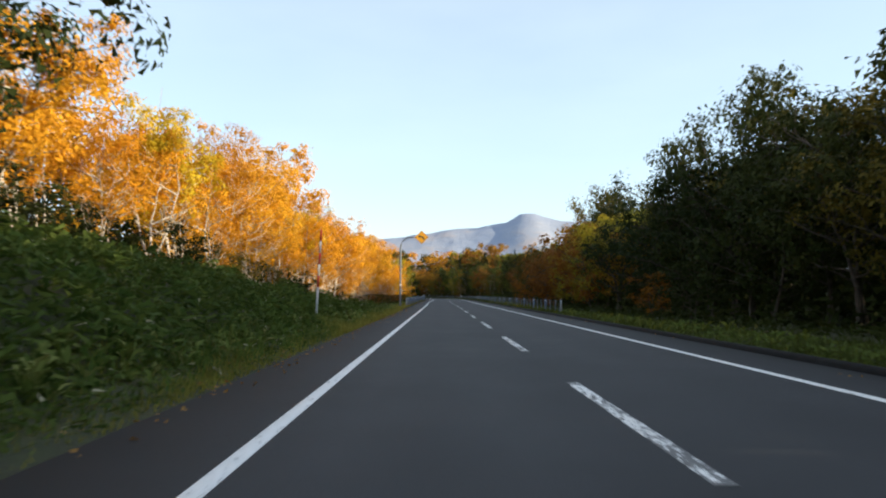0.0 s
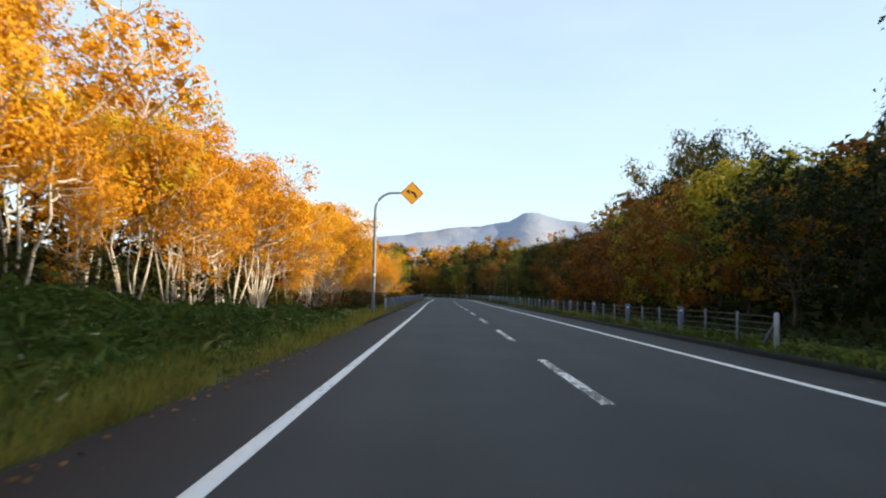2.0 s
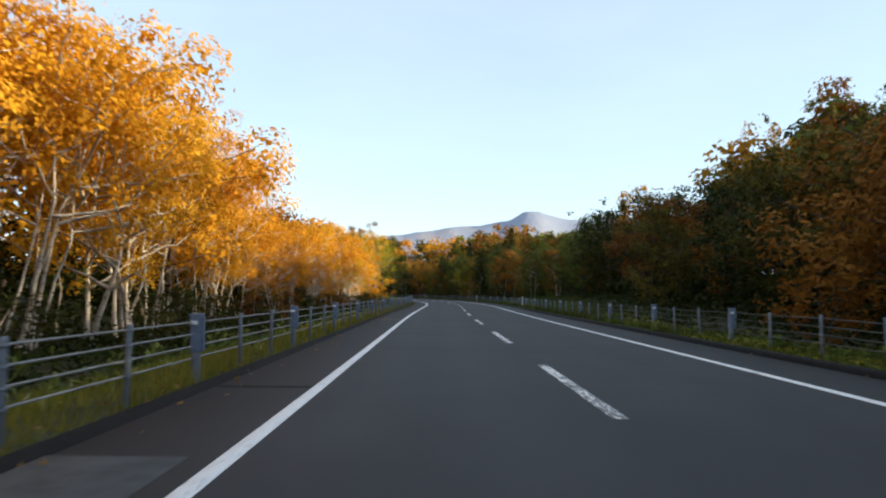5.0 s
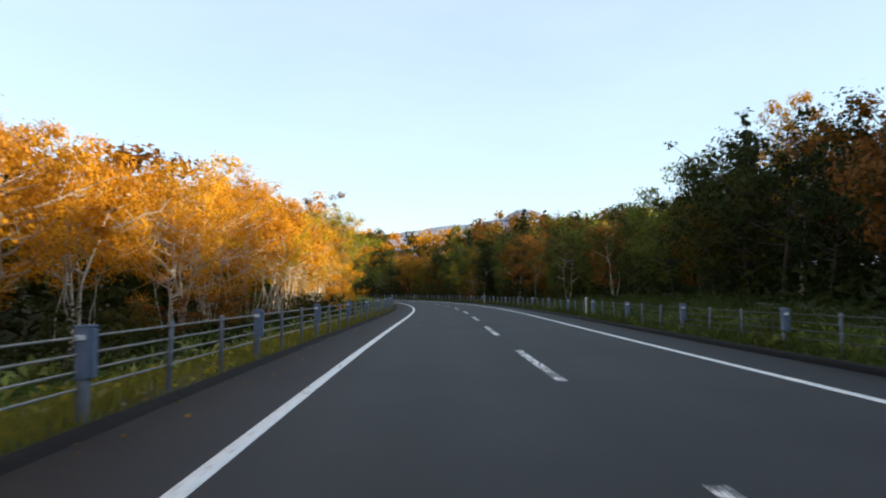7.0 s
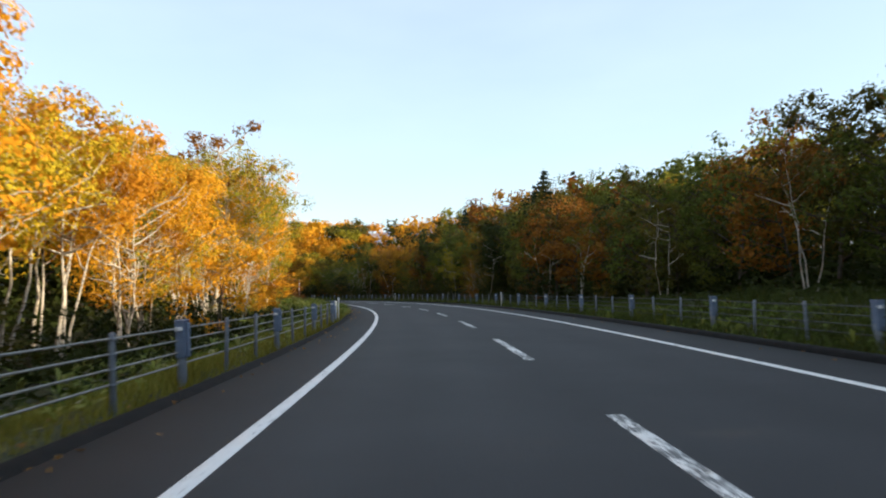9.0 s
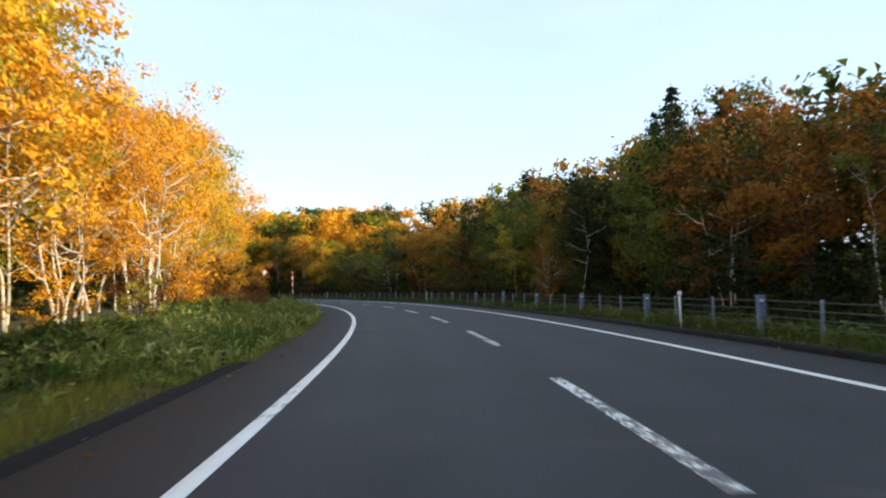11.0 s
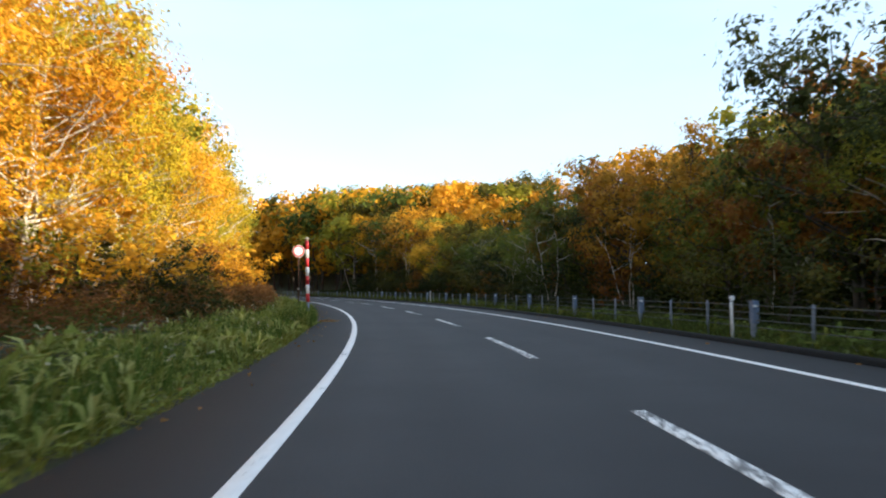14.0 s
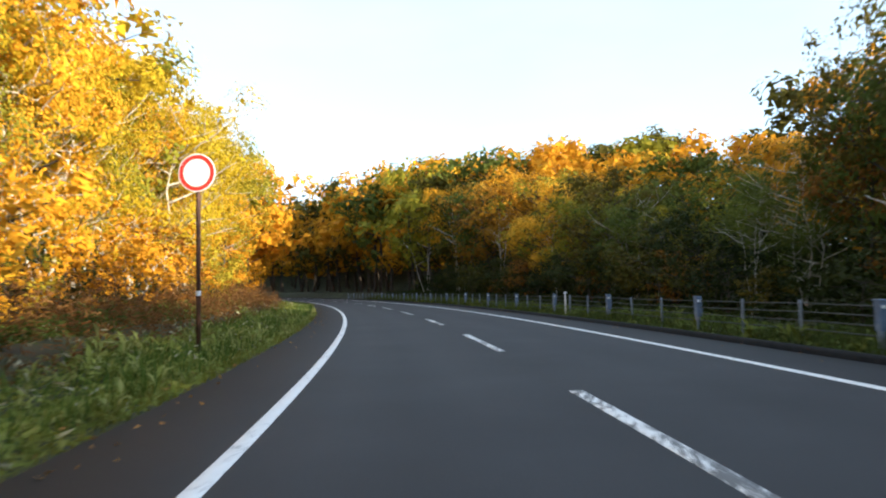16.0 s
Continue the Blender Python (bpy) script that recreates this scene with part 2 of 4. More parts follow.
POLE_RED = plain("pole_red", (0.42, 0.015, 0.02), (0.55, 0.03, 0.03), 0.45)
POLE_WHITE = plain("pole_white", (0.70, 0.69, 0.66), (0.80, 0.79, 0.76), 0.5)
RUST = plain("rusty_brown_steel", (0.06, 0.03, 0.022), (0.13, 0.06, 0.04), 0.7, 8.0, 0.2)
CREAM = plain("cream_plastic", (0.55, 0.45, 0.30), (0.66, 0.56, 0.40), 0.5)
BIRCH = birch_bark_material()
BARK = plain("grey_brown_bark", (0.035, 0.028, 0.021), (0.10, 0.08, 0.062), 0.9, 3.0, 0.0, 0.8)
LEAVES = {
    "gold": leaf_material("gold_leaves", [(0.56, 0.25, 0.016), (0.74, 0.37, 0.024), (0.80, 0.45, 0.035), (0.60, 0.28, 0.02)], 0.33),
    "orange": leaf_material("orange_leaves", [(0.46, 0.19, 0.014), (0.64, 0.29, 0.018), (0.74, 0.36, 0.022), (0.48, 0.20, 0.014)], 0.33),
    "yellow": leaf_material("yellow_leaves", [(0.42, 0.28, 0.020), (0.62, 0.44, 0.026), (0.56, 0.41, 0.026), (0.30, 0.26, 0.026)], 0.33),
    "lime": leaf_material("yellow_green_leaves", [(0.16, 0.17, 0.022), (0.30, 0.28, 0.03), (0.44, 0.34, 0.03), (0.20, 0.20, 0.028)], 0.33),
    "green": leaf_material("green_leaves", [(0.015, 0.024, 0.007), (0.027, 0.038, 0.008), (0.048, 0.053, 0.011), (0.019, 0.029, 0.008)], 0.2),
    "olive": leaf_material("olive_leaves", [(0.051, 0.048, 0.011), (0.087, 0.078, 0.013), (0.143, 0.106, 0.017), (0.055, 0.051, 0.011)], 0.22),
    "rust": leaf_material("rust_leaves", [(0.116, 0.046, 0.012), (0.197, 0.078, 0.014), (0.289, 0.121, 0.017), (0.128, 0.053, 0.012)], 0.26),
    "needle": leaf_material("dark_needles", [(0.012, 0.026, 0.014), (0.022, 0.040, 0.018), (0.035, 0.052, 0.022), (0.015, 0.03, 0.015)], 0.15),
    "bamboo": leaf_material("dwarf_bamboo_leaves", [(0.020, 0.040, 0.010), (0.052, 0.092, 0.018), (0.14, 0.18, 0.038), (0.38, 0.36, 0.14)], 0.3),
    "meadow": leaf_material("verge_herb_leaves", [(0.047, 0.084, 0.018), (0.111, 0.170, 0.031), (0.258, 0.293, 0.065), (0.540, 0.516, 0.223)], 0.35),
    "grass": leaf_material("verge_grass", [(0.072, 0.104, 0.018), (0.143, 0.163, 0.026), (0.247, 0.227, 0.039), (0.416, 0.325, 0.098)], 0.4),
    "moss": leaf_material("mid_green_leaves", [(0.054, 0.081, 0.016), (0.095, 0.121, 0.022), (0.176, 0.189, 0.032), (0.081, 0.101, 0.019)], 0.33),
    "amber": leaf_material("amber_leaves", [(0.196, 0.092, 0.014), (0.310, 0.155, 0.018), (0.414, 0.218, 0.025), (0.207, 0.098, 0.014)], 0.33),
    # right-hand copy of the verge grass, with shade put into its colour
    "shade_grass": leaf_material("shaded_verge_grass", [(0.022, 0.040, 0.010), (0.045, 0.066, 0.013), (0.085, 0.095, 0.024), (0.17, 0.15, 0.05)], 0.3),
    "straw": leaf_material("straw_grass", [(0.192, 0.192, 0.042), (0.336, 0.300, 0.066), (0.504, 0.408, 0.108), (0.600, 0.480, 0.156)], 0.35),
    "weed": leaf_material("red_brown_weeds", [(0.100, 0.042, 0.018), (0.170, 0.074, 0.026), (0.240, 0.128, 0.044), (0.130, 0.060, 0.026)], 0.35),
    "pale": leaf_material("pale_withered_leaves", [(0.30, 0.27, 0.15), (0.42, 0.40, 0.26), (0.52, 0.48, 0.34), (0.34, 0.26, 0.12)], 0.3),
    "litter": leaf_material("fallen_leaves", [(0.22, 0.10, 0.03), (0.36, 0.19, 0.06), (0.42, 0.28, 0.10), (0.16, 0.08, 0.03)], 0.2),
}


# ---- mesh helpers ----
def link_mesh(name, me, parent=None, label=""):
    ob = new(name, me)
    if parent:
        ob.parent = parent
    if label:
        ob["label"] = label
    return ob


def part(name, bm, mat, parent=None, label="", shade=False):
    me = bpy.data.meshes.new(name)
    if shade:
        for fc in bm.faces:
            fc.smooth = True
    bm.to_mesh(me)
    bm.free()
    me.materials.append(mat)
    return link_mesh(name, me, parent, label)


def mesh_of(name, verts, faces, mats, index=None, shade=False):
    """A mesh from arrays of corners and of faces with equal corner counts."""
    me = bpy.data.meshes.new(name)
    verts, faces = np.asarray(verts, np.float32), np.asarray(faces, np.int32)
    k = faces.shape[1]
    me.vertices.add(len(verts))
    me.vertices.foreach_set("co", verts.ravel())
    me.loops.add(faces.size)
    me.loops.foreach_set("vertex_index", faces.ravel())
    me.polygons.add(len(faces))
    me.polygons.foreach_set("loop_start", np.arange(0, faces.size, k, dtype=np.int32))
    if index is not None:
        me.polygons.foreach_set("material_index", np.asarray(index, np.int32))
    if shade:
        me.polygons.foreach_set("use_smooth", np.ones(len(faces), bool))
    for m in mats:
        me.materials.append(m)
    me.update(calc_edges=True)
    return me


def tube_arrays(points, radii, sides=6):
    """Corners and quads of a bent, tapered tube."""
    p = np.asarray(points, float)
    d = np.gradient(p, axis=0)
    d /= np.linalg.norm(d, axis=1)[:, None] + 1e-9
    ref = np.where(np.abs(d[:, 2:3]) > 0.9, np.array([[1.0, 0, 0]]), np.array([[0, 0, 1.0]]))
    a = np.cross(d, ref)
    a /= np.linalg.norm(a, axis=1)[:, None] + 1e-9
    b = np.cross(d, a)
    ang = np.arange(sides) * 2 * np.pi / sides
    ring = np.cos(ang)[None, :, None] * a[:, None] + np.sin(ang)[None, :, None] * b[:, None]
    v = (p[:, None] + ring * np.asarray(radii)[:, None, None]).reshape(-1, 3)
    i = np.arange(len(p) - 1)[:, None] * sides
    j = np.arange(sides)[None]
    k = (j + 1) % sides
    fcs = np.stack([i + j, i + k, i + sides + k, i + sides + j], -1).reshape(-1, 4)
    return v, fcs


def joined(pieces):
    vs, fs, base = [], [], 0
    for v, f in pieces:
        vs.append(v)
        fs.append(np.asarray(f) + base)
        base += len(v)
    return np.concatenate(vs), np.concatenate(fs)


def leaf_arrays(rng, centres, size, slim=0.55, flat=0.0, axis=None, face=None, loose=0.55):
    """Pointed leaves about the centres, turned at random or laid round the outside of their clumps."""
    n = len(centres)
    a = rng.normal(size=(n, 3)) if axis is None else axis + rng.normal(size=(n, 3)) * 0.35
    a[:, 2] *= 1 - flat
    if face is not None:
        out = face + rng.normal(size=(n, 3)) * loose
        out /= np.linalg.norm(out, axis=1)[:, None] + 1e-9
        a -= out * (a * out).sum(1)[:, None]
    a /= np.linalg.norm(a, axis=1)[:, None] + 1e-9
    b = np.cross(a, rng.normal(size=(n, 3)) if face is None else out)
    b /= np.linalg.norm(b, axis=1)[:, None] + 1e-9
    c = np.cross(a, b)
    L = size * rng.uniform(0.6, 1.35, (n, 1))
    w = L * slim * 0.5
    v = np.stack([centres - a * L * 0.5 + b * w, centres - a * L * 0.5 - b * w, centres + a * L * 0.5 + c * w * 0.4], 1)
    return v.reshape(-1, 3), np.arange(n * 3).reshape(n, 3)


def lathe(bm, rings, sides=20, m=Matrix()):
    """A turned body from (radius, z) pairs."""
    loops = []
    for r, z in rings:
        loops.append([bm.verts.new(m @ Vector((r * math.cos(2 * math.pi * k / sides), r * math.sin(2 * math.pi * k / sides), z))) for k in range(sides)])
    for a, b in zip(loops, loops[1:]):
        for k in range(sides):
            bm.faces.new((a[k], a[(k + 1) % sides], b[(k + 1) % sides], b[k]))
    bm.faces.new(loops[0][::-1])
    bm.faces.new(loops[-1])
    return bm


def bevelled_box(bm, size, centre, bevel=0.01):
    r = bmesh.ops.create_cube(bm, size=1.0, matrix=Matrix.Translation(centre) @ Matrix.Diagonal((*size, 1)))
    edges = list({e for v in r["verts"] for e in v.link_edges})
    bmesh.ops.bevel(bm, geom=edges, offset=bevel, segments=2, affect="EDGES", profile=0.5)
    return bm


def extrude_outline(bm, outline, y0, y1):
    """A plate with this outline in x, z between two depths."""
    a = [bm.verts.new((x, y0, z)) for x, z in outline]
    b = [bm.verts.new((x, y1, z)) for x, z in outline]
    n = len(outline)
    bm.faces.new(a)
    bm.faces.new(b[::-1])
    for k in range(n):
        bm.faces.new((a[k], b[k], b[(k + 1) % n], a[(k + 1) % n]))
    bmesh.ops.recalc_face_normals(bm, faces=bm.faces)
    return bm


def ribbon(name, s0, s1, profile, mat, parent=None, label="", step=1.0, uv=False, taper=0.0):
    """A strip along the road with a cross-section of (u, z) points, sinking at its ends if tapered."""
    ss = np.linspace(s0, s1, max(2, int(round((s1 - s0) / step)) + 1))
    k = len(profile)
    v = np.empty((len(ss), k, 3))
    for j, (u, z) in enumerate(profile):
        v[:, j, 0], v[:, j, 1] = plan(ss, u)
        v[:, j, 2] = z if not taper else np.minimum(z, -0.09 + np.minimum(ss - s0, s1 - ss) / taper * 0.2)
    i = np.arange(len(ss) - 1)[:, None] * k
    j = np.arange(k - 1)[None]
    fcs = np.stack([i + j, i + j + 1, i + k + j + 1, i + k + j], -1).reshape(-1, 4)
    me = mesh_of(name, v.reshape(-1, 3), fcs, [mat])
    if uv:
        lay = me.uv_layers.new(name="lane")
        us = np.array([p[0] for p in profile])
        flat = np.stack([np.tile((us + 5) / 10, len(ss)), np.repeat(ss / 10, k)], -1)
        lay.data.foreach_set("uv", flat[fcs.ravel()].astype(np.float32).ravel())
    return link_mesh(name, me, parent, label)


# ---- ground, road, markings, kerbs ----
def ground():
    us = np.concatenate([-np.array([95, 80, 66, 54, 44, 36, 30, 25, 21, 18, 15.5, 13.5, 12, 11, 10, 9.3, 8.6, 8, 7.4, 6.8, 6.2, 5.7, 5.2, 4.8, 4.4]), [-3.5, 0, 3.5],
                         np.array([4.4, 4.8, 5.2, 5.7, 6.2, 6.8, 7.4, 8, 8.6, 9.3, 10, 11, 12, 13.5, 15.5, 18, 21, 25, 30, 36, 44, 54, 66, 80, 95])])
    ss = np.concatenate([np.arange(-99, -20, 3.0), np.arange(-20, 300, 1.25), np.arange(300, 518, 5.0)])
    S, U = np.meshgrid(ss, us, indexing="ij")
    x, y = plan(S, U)
    z = height(S, U)
    v = np.stack([x, y, z], -1).reshape(-1, 3)
    k = len(us)
    i = np.arange(len(ss) - 1)[:, None] * k
    j = np.arange(k - 1)[None]
    fcs = np.stack([i + j, i + j + 1, i + k + j + 1, i + k + j], -1).reshape(-1, 4)
    # the same sheet goes on flat to the horizon, lower than the woods' floor
    far = np.linspace(-4700, 4700, 21)
    X, Y = np.meshgrid(far, far, indexing="ij")
    n0 = len(v)
    v = np.concatenate([v, np.stack([X, Y, np.full_like(X, -2.6)], -1).reshape(-1, 3)])
    i = np.arange(20)[:, None] * 21
    j = np.arange(20)[None]
    f2 = np.stack([i + j, i + 21 + j, i + 22 + j, i + j + 1], -1).reshape(-1, 4) + n0
    return link_mesh("ground", mesh_of("ground", v, np.concatenate([fcs, f2]), [SOIL], shade=True))


tagged(ground(), "forest floor with soil, moss and leaf litter", "ground", kind="structure")
road = ribbon("road", -90, 480, [(-4.62, -0.06), (-4.58, 0.0), (-3.2, 0.0), (-1.6, 0.0), (0, 0.0), (1.6, 0.0), (3.2, 0.0), (4.74, 0.0), (4.78, -0.06)], ASPHALT, uv=True)
tagged(road, "worn dark grey asphalt two-lane road with white markings", "road", kind="structure")
ribbon("edge_line", -90, 480, [(-3.325, 0.0), (-3.32, 0.005), (-3.18, 0.005), (-3.175, 0.0)], PAINT, road, "solid white painted edge line")
ribbon("edge_line", -90, 480, [(3.175, 0.0), (3.18, 0.005), (3.32, 0.005), (3.325, 0.0)], PAINT, road, "solid white painted edge line")
PHASE = 3.68
for k in range(-5, 40):
    s1 = PHASE + 10 * k
    ribbon("centre_line_dash", s1 - 5, s1, [(-0.08, 0.0), (-0.075, 0.006), (0.075, 0.006), (0.08, 0.0)], DASH_PAINT, road, "worn white painted dash" if k % 3 else "")
kerb_right = ribbon("kerb", -90, 480, [(4.72, -0.03), (4.75, 0.07), (4.80, 0.11), (4.90, 0.11), (4.97, 0.06), (5.0, -0.06)], KERB)
tagged(kerb_right, "low black asphalt kerb along the road edge", "kerb", kind="structure")
kerb_left = ribbon("kerb", 56, 168, [(-4.86, -0.06), (-4.80, 0.02), (-4.73, 0.045), (-4.66, 0.045), (-4.58, 0.02), (-4.50, -0.01)], KERB, step=0.5, taper=2.5)
tagged(kerb_left, "low black asphalt kerb beside the guard fence", "kerb", kind="structure")
slab = ribbon("gutter_slab", 73.2, 77.0, [(-4.55, 0.0), (-4.54, 0.008), (-3.55, 0.008), (-3.54, 0.0)], SLAB)
tagged(slab, "pale worn concrete gutter slab beside the edge line", "gutter slab", kind="structure")
ribbon("joint", 80.6, 80.75, [(-4.5, 0.002), (-3.33, 0.004)], KERB, road)
ribbon("joint", 102.6, 102.9, [(-4.5, 0.002), (-3.33, 0.004)], CONCRETE, road)
ribbon("joint", 191.2, 191.35, [(-4.4, 0.002), (-3.33, 0.004)], KERB, road)
ribbon("joint", 223.4, 223.5, [(-4.4, 0.002), (-3.33, 0.004)], KERB, road)


# ---- guard fences of steel posts and four wires ----
def shared_mesh(name, bm, mat, smooth_faces=False):
    me = bpy.data.meshes.new(name)
    for fc in bm.faces:
        fc.smooth = smooth_faces
    bm.to_mesh(me)
    bm.free()
    me.materials.append(mat)
    return me


def fence_pieces():
    """The meshes that all the fences share."""
    tube = lathe(bmesh.new(), [(0.062, -0.45), (0.062, 0.50), (0.055, 0.51)], 14)
    head = bmesh.new()
    bevelled_box(head, (0.13, 0.16, 0.50), (0.01, 0, 0.64), 0.014)
    bevelled_box(head, (0.15, 0.18, 0.025), (0.01, 0, 0.885), 0.008)
    bevelled_box(head, (0.035, 0.10, 0.46), (0.092, 0, 0.63), 0.008)
    tag = bevelled_box(bmesh.new(), (0.012, 0.10, 0.05), (0, 0, 0), 0.003)
    thin = lathe(bmesh.new(), [(0.034, -0.7), (0.034, 0.82), (0.026, 0.85)], 8)
    for zc in WIRES:
        lathe(thin, [(0.012, zc - 0.018), (0.042, zc - 0.014), (0.042, zc + 0.014), (0.012, zc + 0.018)], 8)
    last = lathe(bmesh.new(), [(0.058, -0.6), (0.058, 0.86), (0.05, 0.875), (0.02, 0.885)], 14)
    v, f = tube_arrays(np.array([(0, 0.02, 0.66), (0, 0.40, 0.32), (0, 0.78, -0.04), (0, 0.9, -0.2)]), np.full(4, 0.045), 10)
    brace = mesh_of("brace", v, f, [STEEL_BOX], shade=True)
    return {"post": shared_mesh("post", tube, STEEL, True), "post_head": shared_mesh("post_head", head, STEEL_BOX), "reflector": shared_mesh("reflector", tag, STICKER),
            "thin_post": shared_mesh("thin_post", thin, STEEL, True), "end_post": shared_mesh("end_post", last, PALE_STEEL, True), "brace": brace}


WIRES = (0.30, 0.46, 0.62, 0.78)
FENCE = fence_pieces()


def guard_fence(name, s0, count, step, u, side, start, end, wire, label):
    """Boxed posts at even steps, two thin posts between each pair, four wires, and a braced post at each end."""
    base = new(name)
    base.matrix_world = Matrix.Translation(spot(s0, u))
    origin = base.matrix_world.translation
    tagged(base, label, "guard fence", "guard fences along the road")
    rng = random.Random(7)

    def stand(kind, s, lean, flip=False):
        ob = link_mesh(kind, FENCE[kind], base)
        ob.matrix_local = Matrix.Translation(spot(s, u) - origin) @ pose(0, 0, 0, rng.uniform(-lean, lean), rng.uniform(-lean, lean), math.degrees(float(turn_at(s))) + (180 if flip else 0))
        return ob

    boxed = [s0 + step * k for k in range(count)]
    for s in boxed:
        post = stand("post", s, 1.5)
        link_mesh("post_head", FENCE["post_head"], post, "blue-grey painted steel box head")
        refl = link_mesh("reflector", FENCE["reflector"], post, "small white reflector")
        refl.matrix_local = pose(0, -0.087, 0.78, 0, 0, 90)
    for s, flip in ((start, False), (end, True)):
        last = stand("end_post", s, 1.0, flip)
        link_mesh("brace", FENCE["brace"], last, "slanting blue-grey brace")
    stops = [start] + boxed + [end]
    line = []
    for a, b in zip(stops, stops[1:]):
        line.append(a)
        for q in (1, 2):
            sq = a + (b - a) * q / 3
            stand("thin_post", sq, 2.0)
            line.append(sq)
    line.append(end)
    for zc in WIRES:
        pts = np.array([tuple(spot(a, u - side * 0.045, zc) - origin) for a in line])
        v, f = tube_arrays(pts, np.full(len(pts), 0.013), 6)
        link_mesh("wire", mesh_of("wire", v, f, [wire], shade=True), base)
    return base


guard_fence("guard_fence", 75.15, 14, 6.15, -5.0, 1, 69.7, 157.2, WIRE, "pale galvanised steel guard fence with four wires beside grass")
guard_fence("guard_fence", 52.62, 46, 6.12, 5.65, -1, 46.5, 332.0, SHADED_WIRE, "weathered steel guard fence at the forest edge, four wires darkened for shade")


# ---- signs and poles ----
def curve_warning_sign(s, u):
    base = new("curve_warning_sign")
    base.matrix_world = Matrix.Translation(spot(s, u))
    ground_z = base.matrix_world.translation.z
    tagged(base, "yellow diamond left-bend warning sign on tall bent grey pole", "road sign")
    top = 6.46 - ground_z
    pts = [(0, 0, -0.3), (0, 0, 0.4), (0, 0, 2.5), (0, 0, top - 1.3), (0.0, 0, top - 0.95)]
    pts += [(0.95 - 0.95 * math.cos(a), 0, top - 0.95 + 0.95 * math.sin(a)) for a in [math.pi / 2 * k / 8 for k in range(1, 9)]]
    pts += [(1.32, 0, top)]
    v, f = tube_arrays(np.array(pts), np.interp(np.arange(len(pts)), [0, 4, len(pts) - 1], [0.095, 0.075, 0.055]), 16)
    link_mesh("pole", mesh_of("pole", v, f, [STEEL], shade=True), base)
    ring = bmesh.new()
    lathe(ring, [(0.088, 2.0), (0.088, 2.16)], 16)
    part("sticker", ring, STICKER, base, "small pale label band")
    c, r = 1.93, 0.63
    panel = part("panel", extrude_outline(bmesh.new(), [(c - r, top), (c, top - r), (c + r, top), (c, top + r)], -0.03, -0.05), SIGN_YELLOW, base)
    rear = part("backing", extrude_outline(bmesh.new(), [(c - r + .004, top), (c, top - r + .004), (c + r - .004, top), (c, top + r - .004)], -0.012, -0.0295), SIGN_BACK, base)
    for dz in (-0.12, 0.12):
        b = bmesh.new()
        bevelled_box(b, (0.9 - abs(dz), 0.03, 0.05), (c, 0.005, top + dz), 0.006)
        part("bracket", b, STEEL, base)
    arm = bmesh.new()
    bevelled_box(arm, (0.75, 0.06, 0.06), (1.65, 0.03, top), 0.01)
    part("arm", arm, STEEL, base)
    edge = bmesh.new()
    ro, ri = r - 0.03, r - 0.052
    outer = [(c - ro, top), (c, top - ro), (c + ro, top), (c, top + ro)]
    inner = [(c - ri, top), (c, top - ri), (c + ri, top), (c, top + ri)]
    for k in range(4):
        q = [outer[k], outer[(k + 1) % 4], inner[(k + 1) % 4], inner[k]]
        extrude_outline(edge, q, -0.05, -0.053)
    part("border", edge, SIGN_BLACK, panel, "thin black border")
    arrow = bmesh.new()
    # shaft bending from lower right up to the left, then the head
    cx, cz, rad = c - 0.10, top - 0.25, 0.32
    arc = [math.radians(a) for a in range(2, 84, 9)]
    outl = [(cx + (rad + 0.055) * math.cos(a), cz + (rad + 0.055) * math.sin(a)) for a in arc]
    inl = [(cx + (rad - 0.055) * math.cos(a), cz + (rad - 0.055) * math.sin(a)) for a in arc]
    extrude_outline(arrow, outl + inl[::-1], -0.05, -0.0545)
    tip = [(c - 0.35, top + 0.10), (c - 0.13, top + 0.20), (c - 0.10, top - 0.06)]
    extrude_outline(arrow, tip, -0.05, -0.0545)
    part("arrow", arrow, SIGN_BLACK, panel, "black arrow bending to the left")
    base.rotation_euler.z = radians(1.5)
    return base


curve_warning_sign(67.3, -5.45)


def snow_pole(s, u, foot_paint, first, band, count, radius, lean, knob, label):
    base = new("snow_pole")
    p = spot(s, u)
    base.matrix_world = Matrix.Translation(p) @ pose(0, 0, 0, lean[0], lean[1], 0)
    tagged(base, label, "snow pole", "snow poles on the verge")
    bm = bmesh.new()
    lathe(bm, [(radius * 1.06, -0.3), (radius * 1.06, first), (radius, first + 0.005)], 16)
    part("foot", bm, foot_paint, base, "plain foot below the bands", shade=True)
    for k in range(count):
        bm = bmesh.new()
        lathe(bm, [(radius, first + k * band), (radius, first + (k + 1) * band)], 16)
        part("band", bm, POLE_WHITE if k % 2 else POLE_RED, base, "white band" if k % 2 else "red band", shade=True)
    if knob:
        bm = bmesh.new()
        z = first + count * band
        lathe(bm, [(radius * 0.8, z), (radius * 0.8, z + 0.02), (radius * 1.15, z + 0.04), (radius * 1.2, z + 0.08), (radius * 0.8, z + 0.12), (radius * 0.2, z + 0.135)], 14)
        part("cap", bm, CREAM, base, "cream reflector cap", shade=True)
    return base


zb = float(height(222.15, -4.85))
snow_pole(222.15, -4.85, STEEL, 0.73 - zb, 0.313, 7, 0.062, (0, -1.2), True, "thick red and white banded snow pole in grass verge")
zb = float(height(29.0, -6.25))
snow_pole(29.0, -6.25, POLE_WHITE, 1.42 - zb, 0.42, 5, 0.036, (0, 2.6), False, "thin leaning red and white snow pole on the bank")


